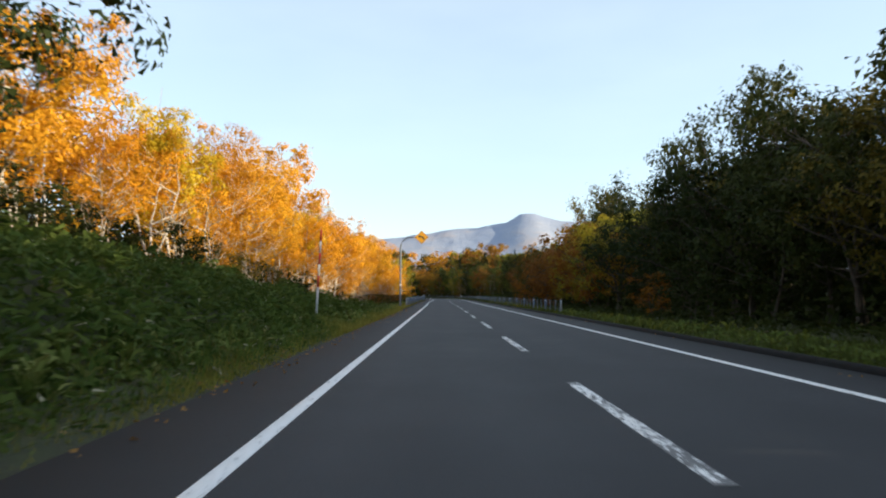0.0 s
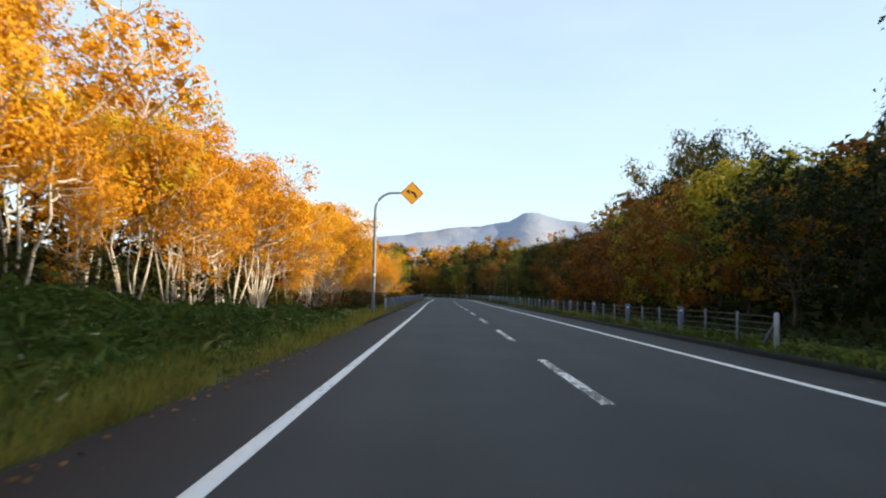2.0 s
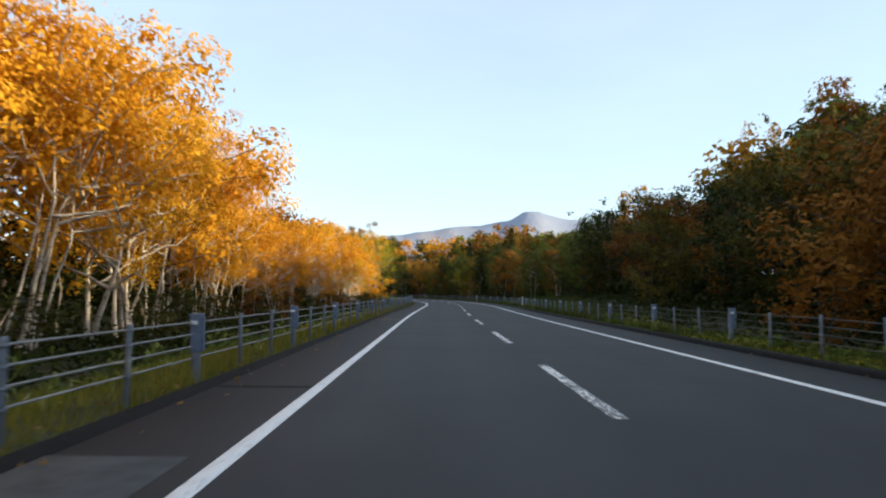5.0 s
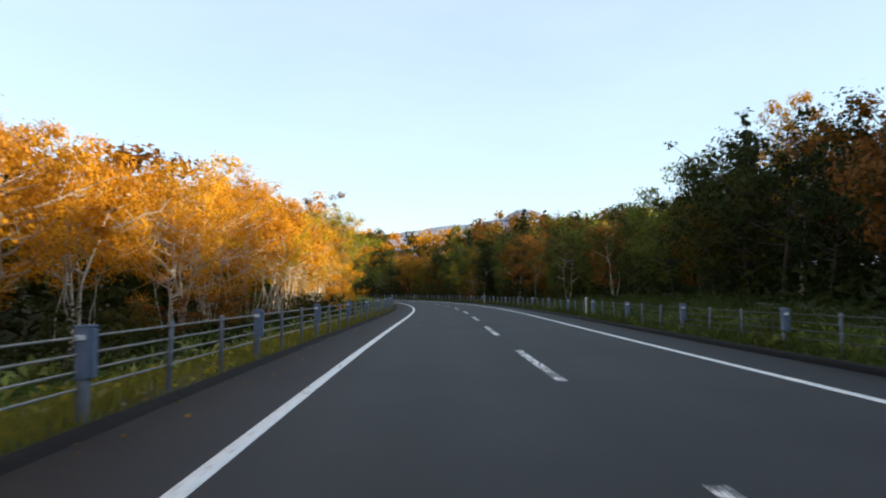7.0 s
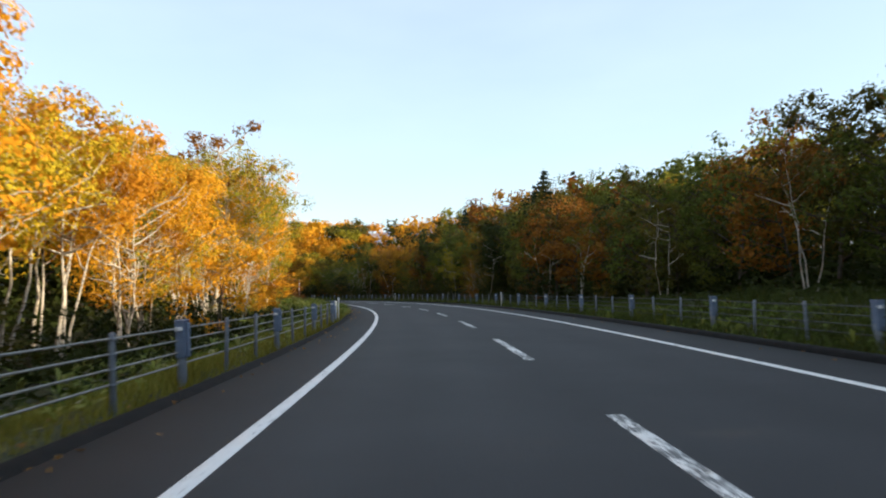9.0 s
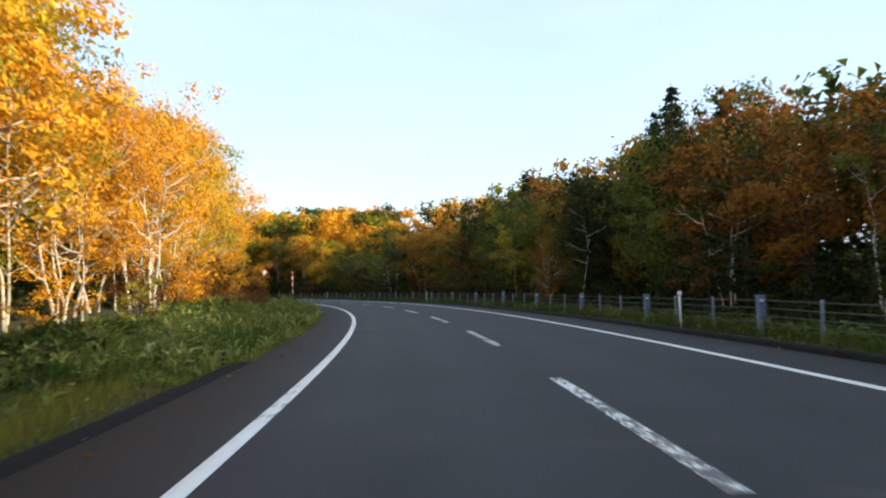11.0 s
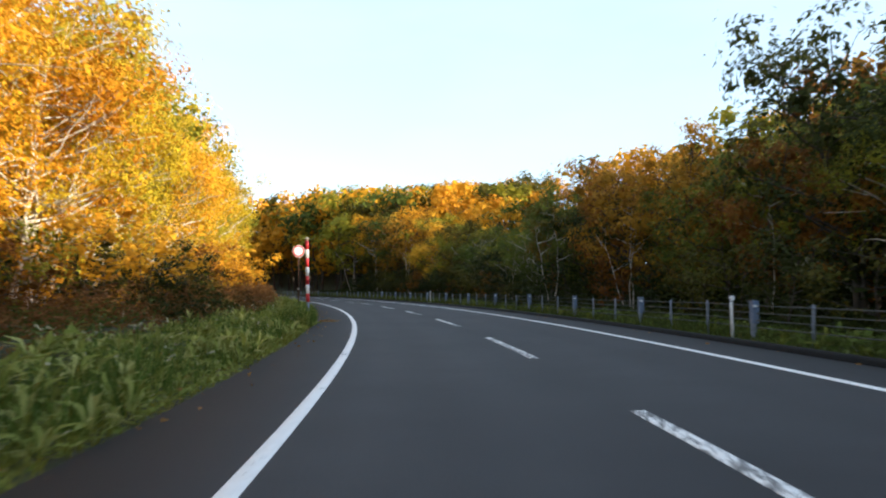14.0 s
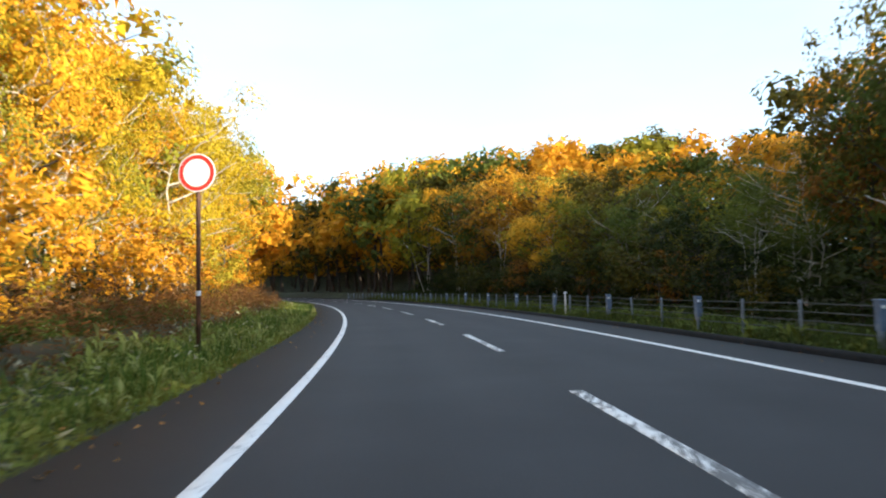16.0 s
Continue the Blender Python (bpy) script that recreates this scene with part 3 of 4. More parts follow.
def round_sign(s, u):
    base = new("round_sign")
    p = spot(s, u)
    base.matrix_world = Matrix.Translation(p) @ pose(0, 0, 0, 0, 0, 14)
    tagged(base, "round white traffic sign with red rim on rusty pole", "road sign")
    top = 3.46 - p.z
    bm = bmesh.new()
    lathe(bm, [(0.042, -0.3), (0.042, top + 0.25), (0.03, top + 0.27)], 12)
    part("pole", bm, RUST, base, "rusty brown steel pole", shade=True)
    turn = Matrix.Translation((0, -0.06, top)) @ pose(0, 0, 0, 90, 0, 0)
    disc = part("panel", lathe(bmesh.new(), [(0.355, -0.012), (0.36, -0.006), (0.36, 0.006), (0.355, 0.008)], 48, turn), SIGN_WHITE, base, "white round panel")
    rim = bmesh.new()
    for k in range(48):
        a0, a1 = 2 * math.pi * k / 48, 2 * math.pi * (k + 1) / 48
        q = [(0.338 * math.cos(a0), 0.338 * math.sin(a0)), (0.338 * math.cos(a1), 0.338 * math.sin(a1)), (0.262 * math.cos(a1), 0.262 * math.sin(a1)), (0.262 * math.cos(a0), 0.262 * math.sin(a0))]
        rim.faces.new([rim.verts.new(Vector((x, -0.0715, z + top))) for x, z in q])
    bmesh.ops.remove_doubles(rim, verts=rim.verts, dist=1e-4)
    bmesh.ops.solidify(rim, geom=rim.faces[:], thickness=0.003)
    part("rim", rim, SIGN_RED, disc, "red rim")
    for dz in (-0.12, 0.12):
        b = bmesh.new()
        bevelled_box(b, (0.16, 0.06, 0.04), (0, -0.02, top + dz), 0.006)
        part("clamp", b, STEEL, base)
    band = bmesh.new()
    lathe(band, [(0.046, 1.15), (0.046, 1.24)], 12)
    part("sticker", band, STICKER, base, "small white label band")
    return base


round_sign(239.1, -5.6)


def delineator(s, u, label):
    base = new("delineator")
    p = spot(s, u)
    base.matrix_world = Matrix.Translation(p) @ pose(0, 0, 0, random.uniform(-2, 2), random.uniform(-2, 2), math.degrees(float(turn_at(s))))
    tagged(base, label, "delineator", "delineator posts along the road")
    bm = bmesh.new()
    lathe(bm, [(0.034, -0.3), (0.034, 0.86), (0.028, 0.88)], 12)
    part("post", bm, POLE_WHITE, base, shade=True)
    turn = Matrix.Translation((0, -0.035, 0.95)) @ pose(0, 0, 0, 90, 0, 0)
    part("reflector", lathe(bmesh.new(), [(0.05, -0.02), (0.058, -0.015), (0.058, 0.012), (0.05, 0.016)], 20, turn), STICKER, base, "round white reflector")
    return base


for s, u in ((158.5, -4.95), (172.0, 5.3), (212.0, 5.3), (252.0, 5.3), (132.0, 5.3)):
    delineator(s, u, "short white delineator post with round reflector in grass")


# ---- distant mountain ----
def mountain():
    az = np.radians(np.linspace(-40, 48, 150))
    rr = np.linspace(2300, 4200, 26)
    A, R = np.meshgrid(az, rr, indexing="ij")
    deg = np.degrees(A)
    marks = [-40, -20, -12, -7.7, -1.1, 3.1, 5.4, 6.9, 8.0, 9.4, 10.6, 14, 22, 40]
    rise = [0.03, 0.05, 0.066, 0.075, 0.092, 0.100, 0.108, 0.119, 0.120, 0.111, 0.107, 0.104, 0.08, 0.03]
    crest = np.interp(deg, marks, rise) + 0.004
    z = crest * 3100 * np.exp(-((R - 3100) / 620) ** 2)
    for i in range(z.shape[0]):
        for j in range(z.shape[1]):
            p = Vector((A[i, j] * 30, R[i, j] / 120, 0))
            z[i, j] += 12 * noise.fractal(p, 1.0, 2.0, 5) * min(1, z[i, j] / 120)
    v = np.stack([R * np.sin(A), R * np.cos(A), z - 20], -1).reshape(-1, 3)
    k = len(rr)
    i = np.arange(len(az) - 1)[:, None] * k
    j = np.arange(k - 1)[None]
    fcs = np.stack([i + j, i + k + j, i + k + j + 1, i + j + 1], -1).reshape(-1, 4)
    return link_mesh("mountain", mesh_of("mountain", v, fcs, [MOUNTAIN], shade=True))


tagged(mountain(), "distant wooded mountain with one rounded peak, coloured blue-grey for haze", "mountain", kind="structure")


# ---- trees ----
def tree_arrays(seed, tall, stems, bare, spread, branches, leaves, leaf, clump, sides=6, droop=0.0, thick=0.10, fine=True, straight=1.0, low=0.8, limb=0.42):
    """Wood and leaves of a broadleaf tree: bent stems, forked limbs, and leaves laid round the outside of many rounded clumps.
    low: how full the lowest clumps are; limb: how thick the limbs are against the stem."""
    rng = np.random.default_rng(seed)
    wood, lobes = [], []
    for k in range(stems):
        a = rng.uniform(0, 2 * np.pi)
        out = (0.10 + 0.16 * rng.random()) * tall * (0.35 if stems == 1 else 1.0) * straight
        top = tall * (0.90 if k == 0 else rng.uniform(0.68, 0.88))
        t = np.linspace(0, 1, 9 if fine else 5)
        way = rng.normal(0, 1, (2, 2)) * tall * (0.4 + 0.6 * straight)
        bow = 0.040 * np.sin(t * np.pi)[:, None] * way[0] + 0.026 * np.sin(t * 2 * np.pi + rng.uniform(-0.6, 0.6))[:, None] * t[:, None] * way[1] + rng.normal(0, 0.008 * tall, (len(t), 2)) * np.sin(t * np.pi)[:, None]
        p = np.stack([np.cos(a) * out * t ** 1.2 + bow[:, 0], np.sin(a) * out * t ** 1.2 + bow[:, 1], t * top - 0.25 * (t == 0)], -1)
        if stems > 1:
            p[:, :2] += np.array([np.cos(a), np.sin(a)]) * rng.uniform(0.1, 0.45) * (k > 0)
        r0 = thick * rng.uniform(0.7, 1.15) / (1 + 0.22 * (stems - 1))
        wood.append(tube_arrays(p, r0 * (1 - 0.88 * t ** 0.9) * np.where(t == 0, 1.35, 1.0), sides))
        n = max(3, int(branches / stems))
        for b in range(n):
            f = bare + (0.97 - bare) * (b + rng.random()) / n
            q = np.array([np.interp(f, t, p[:, c]) for c in range(3)])
            ang = rng.uniform(0, 2 * np.pi)
            shape = np.sin(np.pi * np.clip((f - bare * 0.55) / (1.10 - bare * 0.55), 0.05, 1)) ** 0.6
            L = spread * shape * rng.uniform(0.65, 1.1)
            rise = L * rng.uniform(0.25, 0.85) * (1 - droop)
            w = np.linspace(0, 1, 6 if fine else 3)
            line = q + np.stack([np.cos(ang) * L * w, np.sin(ang) * L * w, rise * w ** 1.25 - droop * L * 0.5 * w ** 2], -1) + rng.normal(0, 0.045 * L, (len(w), 3)) * w[:, None]
            wood.append(tube_arrays(line, r0 * (limb + 0.12 - limb * 0.6 * f) * (1 - 0.82 * w) + 0.007, 4 if fine else 3))
            size = clump * rng.uniform(0.75, 1.3) * (0.65 + 0.35 * shape)
            lobes.append((*line[-1], size, f))
            lobes.append((*(line[0] + (line[-1] - line[0]) * rng.uniform(0.5, 0.75) + rng.normal(0, 0.18 * L, 3)), size * rng.uniform(0.7, 1.0), f))
            for j in (2, 3) if fine else ():
                m = line[j]
                e = m + rng.normal(0, 0.26 * L, 3) + np.array([np.cos(ang) * 0.15 * L, np.sin(ang) * 0.15 * L, 0.22 * L])
                wood.append(tube_arrays(np.stack([m, (m + e) / 2 + rng.normal(0, 0.05, 3), e]), np.array([0.4, 0.26, 0.12]) * r0 * limb + 0.003, 3))
                if j == 3:
                    lobes.append((*e, size * rng.uniform(0.55, 0.85), f))
        lobes.append((*p[-1], clump * rng.uniform(0.7, 1.0), 0.95))
        lobes.append((*p[-2], clump * rng.uniform(0.8, 1.1), 0.9))
    lobes = np.array(lobes)
    squash = np.array([1.0, 1.0, 0.78])
    height_in = np.clip((lobes[:, 2] - tall * bare) / (tall * (1 - bare) * 0.5), 0, 1)
    full = (low + (1 - low) * height_in) * rng.uniform(0.55, 1.2, len(lobes))
    weight = lobes[:, 3] ** 2 * full
    n = int(leaves * 2.4)
    pick = rng.choice(len(lobes), n, p=weight / weight.sum())
    heart = np.array([0, 0, tall * (0.38 + 0.35 * bare)])
    whole = lobes[pick, :3] - heart
    whole /= np.linalg.norm(whole, axis=1)[:, None] + 1e-6
    d = rng.normal(size=(n, 3))
    d /= np.linalg.norm(d, axis=1)[:, None]
    d += whole * 0.45 + np.array([0, 0, 0.12])
    d /= np.linalg.norm(d, axis=1)[:, None] + 1e-6
    wave = rng.uniform(2.5, 5.0, (len(lobes), 3))[pick]
    bumps = 1 + 0.13 * np.sin(d[:, 0] * wave[:, 0] * 2 + pick) + 0.13 * np.sin(d[:, 1] * wave[:, 1] * 2 + d[:, 2] * wave[:, 2])
    reach = lobes[pick, 3] * bumps * (1 - 0.38 * rng.random(n) ** 2 + 0.16 * np.clip(rng.normal(0, 1, n), 0, 1.6) ** 2 * (rng.random(n) < 0.5))
    c = lobes[pick, :3] + d * reach[:, None] * squash
    # what lies deep inside another clump is never seen
    inside = np.zeros(n, bool)
    for x, y, z, r, f in lobes:
        gap = ((c - (x, y, z)) / squash) ** 2
        inside |= gap.sum(1) < (0.66 * r) ** 2
    keep = np.concatenate([np.flatnonzero(~inside), np.flatnonzero(inside)])[:leaves]
    c, d, whole = c[keep], d[keep], whole[keep]
    c[:, 2] = np.maximum(c[:, 2], tall * bare * 0.7 + 0.6 * rng.random(len(c)))
    outer = leaf_arrays(rng, c, leaf, 0.62, face=d * 1.0 + whole * 0.45 + np.array([0, 0, 0.1]), loose=0.42)
    # overlapping leaves in the heart of each clump, which close it against the sky
    n = leaves // 8
    weight = lobes[:, 3] ** 2 * np.clip(full, 0.3, 1)
    pick = rng.choice(len(lobes), n, p=weight / weight.sum())
    d = rng.normal(size=(n, 3))
    d /= np.linalg.norm(d, axis=1)[:, None]
    core = lobes[pick, :3] + d * (lobes[pick, 3] * rng.uniform(0.1, 0.5, n))[:, None] * squash
    core[:, 2] = np.maximum(core[:, 2], tall * bare * 0.8 + 0.4)
    return joined(wood), joined([outer, leaf_arrays(rng, core, leaf * 1.5, 0.8, face=d, loose=0.5)])


def spruce_arrays(seed, tall, width, leaves, leaf):
    rng = np.random.default_rng(seed)
    wood = [tube_arrays(np.array([(0, 0, -0.2), (0.03, 0, tall * 0.5), (0, 0.02, tall)]), np.array([0.16, 0.09, 0.012]), 7)]
    cs, ax = [], []
    rows = 46
    for k in range(rows):
        f = 0.10 + 0.88 * (k + rng.uniform(-0.9, 0.9)) / (rows - 1)
        f = min(f, 0.985)
        reach = width * (1 - f) ** 0.85 + 0.12
        n = 6 if f < 0.75 else 4
        for b in range(n):
            a = 2 * np.pi * (b + rng.random() * 0.7) / n
            L = reach * rng.uniform(0.5, 1.18)
            w = np.linspace(0, 1, 4)
            line = np.stack([np.cos(a) * L * w, np.sin(a) * L * w, f * tall - 0.30 * L * w ** 1.3 + 0.12 * L * w ** 3 + rng.normal(0, 0.04) * w], -1)
            wood.append(tube_arrays(line, 0.03 * (1 - f * 0.7) * (1 - 0.8 * w) + 0.004, 4))
            m = max(4, int(leaves * L / (reach * n * rows)) + 2)
            g = rng.uniform(0.12, 1.03, m)
            pos = np.stack([np.interp(g, w, line[:, c]) for c in range(3)], -1)
            side = np.array([-np.sin(a), np.cos(a), 0]) * rng.normal(0, 0.16 * L, m)[:, None]
            cs.append(pos + side + np.array([0, 0, -0.05]) * rng.random((m, 1)))
            ax.append(np.tile([np.cos(a), np.sin(a), -0.35], (m, 1)) + side * 1.5 / max(L, 0.2))
    return joined(wood), leaf_arrays(rng, np.concatenate(cs), leaf, 0.42, axis=np.concatenate(ax))


SHAPES = {}
for k in range(5):
    SHAPES["birch", k] = tree_arrays(10 + k, 8.0, (4, 2, 5, 3, 3)[k], 0.36, 2.6, (24, 18, 27, 22, 20)[k], 6900, 0.126, 0.66, 5, 0.0, (0.11, 0.11, 0.11, 0.10, 0.12)[k], True, 0.85, 0.28, 0.62)
for k in range(3):
    SHAPES["full_birch", k] = tree_arrays(30 + k, 12.0, (3, 2, 3)[k], 0.20, 3.6, (33, 30, 36)[k], 11200, 0.130, 0.92, 5, 0.0, (0.12, 0.13, 0.11)[k], True, 0.7, 0.7, 0.55)
for k in range(3):
    SHAPES["pole", k] = tree_arrays(35 + k, 8.0, (2, 3, 1)[k], 0.45, 1.6, 10, 1500, 0.128, 0.46, 5, 0.0, (0.075, 0.08, 0.065)[k], True, 0.6, 0.4, 0.55)
for k in range(4):
    SHAPES["broadleaf", k] = tree_arrays(40 + k, 9.0, (1, 2, 1, 1)[k], 0.20, 3.3, (22, 24, 26, 20)[k], 3900, 0.21, 0.88, 5, 0.05, 0.15)
for k in range(2):
    SHAPES["sparse", k] = tree_arrays(60 + k, 9.5, (1, 2)[k], 0.40, 2.3, 20, 2600, 0.15, 0.44, 7, 0.0, 0.14)
for k in range(3):
    SHAPES["small", k] = tree_arrays(70 + k, 4.0, 2, 0.10, 1.6, 12, 850, 0.16, 0.50, 4, 0.1, 0.05, False)
for k in range(3):
    SHAPES["thin", k] = tree_arrays(80 + k, 9.0, (1, 2, 1)[k], 0.26, 2.9, 15, 2050, 0.21, 0.90, 5, 0.0, 0.12, False)
for k in range(2):
    SHAPES["spruce", k] = spruce_arrays(90 + k, 12.0, (2.5, 2.1)[k], 9000, 0.27)
TALL = {}
for (kind, k), (_, (corners, _)) in SHAPES.items():
    TALL[kind, k] = float(np.percentile(corners[:, 2], 99.6))
LOOKS = {
    "gold": "golden autumn leaves", "orange": "orange autumn leaves", "yellow": "bright yellow autumn leaves", "lime": "yellow-green autumn leaves",
    "moss": "mid-green leaves", "amber": "amber brown leaves", "green": "dark green leaves", "olive": "olive green leaves", "rust": "rusty brown leaves", "needle": "dark needles",
}
KINDS = {"full_birch": ("birch_tree", "leafy birch tree", BIRCH), "pole": ("birch_tree", "slim bare-stemmed white birch", BIRCH), "birch": ("birch_tree", "white-barked birch tree", BIRCH), "broadleaf": ("broadleaf_tree", "spreading broadleaf tree", BARK), "sparse": ("thin_crowned_tree", "tall thin-crowned tree", BIRCH),
         "small": ("shrub", "small bushy shrub", BARK), "thin": ("woodland_tree", "slender woodland tree", BARK), "spruce": ("spruce_tree", "dark conical spruce", BARK)}
MADE = {}


def prototype(kind, k, tint):
    key = (kind, k, tint)
    if key not in MADE:
        name, words, bark = KINDS[kind]
        (wv, wf), (lv, lf) = SHAPES[kind, k]
        MADE[key] = (mesh_of("trunk", wv, wf, [bark], shade=True), mesh_of("crown", lv, lf, [LEAVES[tint]]))
    return MADE[key]


def tree(kind, k, tint, s, u, top, turn, lean=(0, 0), wide=1.0, where="at the forest edge"):
    """One tree whose tip is at this height."""
    name, words, bark = KINDS[kind]
    p = spot(s, u, -0.05)
    g = max(0.4, (top - p.z) / TALL[kind, k])
    base = new(name)
    base.matrix_world = Matrix.Translation(p) @ pose(0, 0, 0, lean[0], lean[1], turn) @ Matrix.Diagonal((g * wide, g * wide, g, 1))
    tagged(base, f"{words} with {LOOKS[tint]} {where}", "shrub" if kind == "small" else "tree", "shrubs beside the road" if kind == "small" else "trees beside the road")
    wood, crown = prototype(kind, k, tint)
    link_mesh("trunk", wood, base)
    link_mesh("crown", crown, base)
    return base


LEFT_S = [-20, 20, 30, 40, 53, 62, 84, 100, 104, 110, 113.5, 125, 130, 137, 144, 149, 152, 154, 160, 164, 168, 180, 200, 220, 250, 262, 300, 340]
LEFT_TOP = [8.6, 8.6, 9.0, 9.0, 8.6, 8.7, 9.0, 9.0, 9.1, 9.2, 6.4, 6.0, 6.9, 7.9, 7.3, 8.1, 8.0, 7.6, 7.4, 8.6, 10.0, 9.8, 11.2, 11.6, 13.4, 14.0, 15, 15]
RIGHT_S = [-60, 20, 32, 37, 41, 47, 50, 57, 65, 75, 82, 88, 97, 108, 120, 132, 140, 150, 155, 163, 171, 184, 195, 207, 216, 226, 237, 243, 248, 255, 262, 272, 286, 305, 347]
RIGHT_TOP = [10, 10.4, 10.6, 11.2, 10.4, 10.0, 7.6, 8.0, 8.8, 8.6, 7.8, 7.2, 8.2, 8.8, 9.0, 9.5, 8.9, 8.2, 8.1, 8.2, 7.8, 8.4, 8.4, 8.4, 8.6, 8.8, 9.0, 8.0, 6.6, 6.4, 8.6, 9.6, 12.4, 15.4, 21]
rng = random.Random(21)


def left_tint(s):
    r = rng.random()
    if s < 140:
        return "gold" if r < 0.34 else "orange" if r < 0.96 else "yellow"
    if s < 175:
        return "lime" if r < 0.35 else "yellow" if r < 0.6 else "gold" if r < 0.85 else "orange"
    if s < 222:
        return "gold" if r < 0.42 else "yellow" if r < 0.58 else "orange" if r < 0.96 else "lime"
    return "yellow" if r < 0.48 else "lime" if r < 0.88 else "gold"


def right_tint(s):
    """Rust and green, darker where shade is deep, brighter where light falls: the tint carries it."""
    if s > 256:
        return rng.choice(["moss", "amber", "lime", "olive", "lime", "gold", "moss"])
    if s > 224:
        return rng.choice(["moss", "olive", "green", "moss", "rust", "amber"])
    if s > 196:
        return rng.choice(["moss", "amber", "moss", "rust", "lime", "olive"])
    if s > 160:
        return rng.choice(["moss", "rust", "green", "olive", "green", "moss"])
    if s > 137:
        return rng.choice(["moss", "rust", "olive", "olive", "rust", "amber", "moss"])
    if 86 < s < 104:
        return rng.choice(["olive", "rust", "olive", "rust", "green", "amber"])
    if s > 86:
        return rng.choice(["green", "green", "green", "green", "olive", "rust"])
    if s > 61:
        return rng.choice(["amber", "rust", "moss", "amber", "orange", "lime"])
    return rng.choice(["green", "green", "green", "olive"])


# left-hand edge: birches in two staggered rows
s = 12.0
while s < 285:
    u = -11.6 - rng.uniform(0, 1.5) - (1.6 if 100 < s < 113 else 0.2 if 185 < s <= 222 else 1.3 if s > 222 else 0)
    top = float(np.interp(s, LEFT_S, LEFT_TOP)) * rng.choice([rng.uniform(0.9, 1.03), rng.uniform(0.74, 0.95)])
    kind = "birch" if s < 196 and rng.random() < (0.68 if s < 92 else 0.5) else "full_birch"
    tree(kind, rng.randrange(5 if kind == "birch" else 3), left_tint(s), s, u, top, rng.uniform(0, 360), (rng.uniform(-5, 5), rng.uniform(-3, 7)), rng.uniform(0.82, 1.05), "on the verge bank" if s < 60 or s > 168 else "behind the guard fence")
    s += rng.uniform(2.1, 3.2)
s = 8.0
while s < 300:
    u = -14.2 - rng.uniform(0, 2.4)
    top = float(np.interp(s, LEFT_S, LEFT_TOP)) * rng.uniform(0.93, 1.12)
    tree("thin" if rng.random() < 0.8 else "birch", rng.randrange(3), left_tint(s), s, u, top, rng.uniform(0, 360), (rng.uniform(-4, 4), rng.uniform(-3, 5)), rng.uniform(0.95, 1.25), "in the wood behind")
    s += rng.uniform(3.2, 5.0)
s = 24.0
while s < 205:
    tree("pole", rng.randrange(3), left_tint(s), s, -11.2 - rng.uniform(0, 2.8), float(np.interp(s, LEFT_S, LEFT_TOP)) * rng.uniform(0.6, 0.86), rng.uniform(0, 360), (rng.uniform(-5, 5), rng.uniform(-3, 7)), 1.0, "among the birches")
    s += rng.uniform(2.0, 4.0) if s < 92 or s > 168 else rng.uniform(3, 7)
# single trees that stand out on the left
tree("sparse", 1, "orange", 57.0, -16.0, 12.6, 200, (0, 2), 1.05, "rising above the birches")
tree("broadleaf", 0, "green", 17.5, -12.5, 11.5, 40, (0, 2), 1.0, "rising above the birches")
for s, top, tint in ((103.8, 9.5, "orange"), (106.8, 9.9, "gold"), (109.6, 9.7, "orange")):
    tree("full_birch", rng.randrange(3), tint, s, -13.6 - rng.uniform(0, 0.6), top, rng.uniform(0, 360), (0, 2), 0.8, "taller than its neighbours")
tree("full_birch", 2, "lime", 163.5, -10.2, 9.2, 80, (0, 0), 0.8, "beside the fence's end")
tree("sparse", 0, "rust", 166.0, -12.0, 11.0, 10, (0, 3), 0.9, "rising above the verge")
tree("small", 1, "orange", 152.0, -8.6, 3.0, 10, (0, 0), 1.1, "near the fence's end")
tree("full_birch", 1, "gold", 181.5, -10.6, 9.2, 120, (0, 3), 0.85, "leaning over the verge")

# right-hand edge: mixed trees in shade
# trees below s = 12 stand out of view, added to cast shade
s = -50.0
while s < 300:
    u = 12.0 + rng.uniform(0, 1.8)
    top = float(np.interp(s, RIGHT_S, RIGHT_TOP)) * rng.choice([rng.uniform(0.85, 1.0), rng.uniform(0.55, 0.85)])
    near = 10 < s < 275
    kind = ("broadleaf" if rng.random() < 0.86 else "full_birch") if near and s > 200 else "broadleaf" if near else "thin"
    tree(kind, rng.randrange(4 if kind == "broadleaf" else 3), right_tint(s), s, u, top, rng.uniform(0, 360), (rng.uniform(-3, 3), rng.uniform(-5, 3)), rng.uniform(0.9, 1.15), "behind the guard fence" if s > 46 else "at the road's shady side")
    s += rng.uniform(2.4, 3.8)
s = -55.0
while s < 310:
    u = 15.6 + rng.uniform(0, 3.0)
    top = float(np.interp(s, RIGHT_S, RIGHT_TOP)) * (rng.uniform(0.86, 1.14) if s < 235 else rng.uniform(0.84, 1.0))
    tree("thin", rng.randrange(3), right_tint(s), s, u, top, rng.uniform(0, 360), (rng.uniform(-3, 3), rng.uniform(-3, 3)), rng.uniform(1.0, 1.3), "in the shady wood")
    s += rng.uniform(2.6, 4.2)
tree("broadleaf", 1, "green", 41.2, 14.2, 11.7, 10, (0, 0), 0.72, "tallest on the shady side")
tree("broadleaf", 0, "green", 45.4, 13.6, 11.4, 100, (0, 0), 0.7, "tallest on the shady side")
tree("broadleaf", 3, "green", 36.5, 13.8, 12.6, 70, (0, 1), 0.62, "tallest on the shady side")
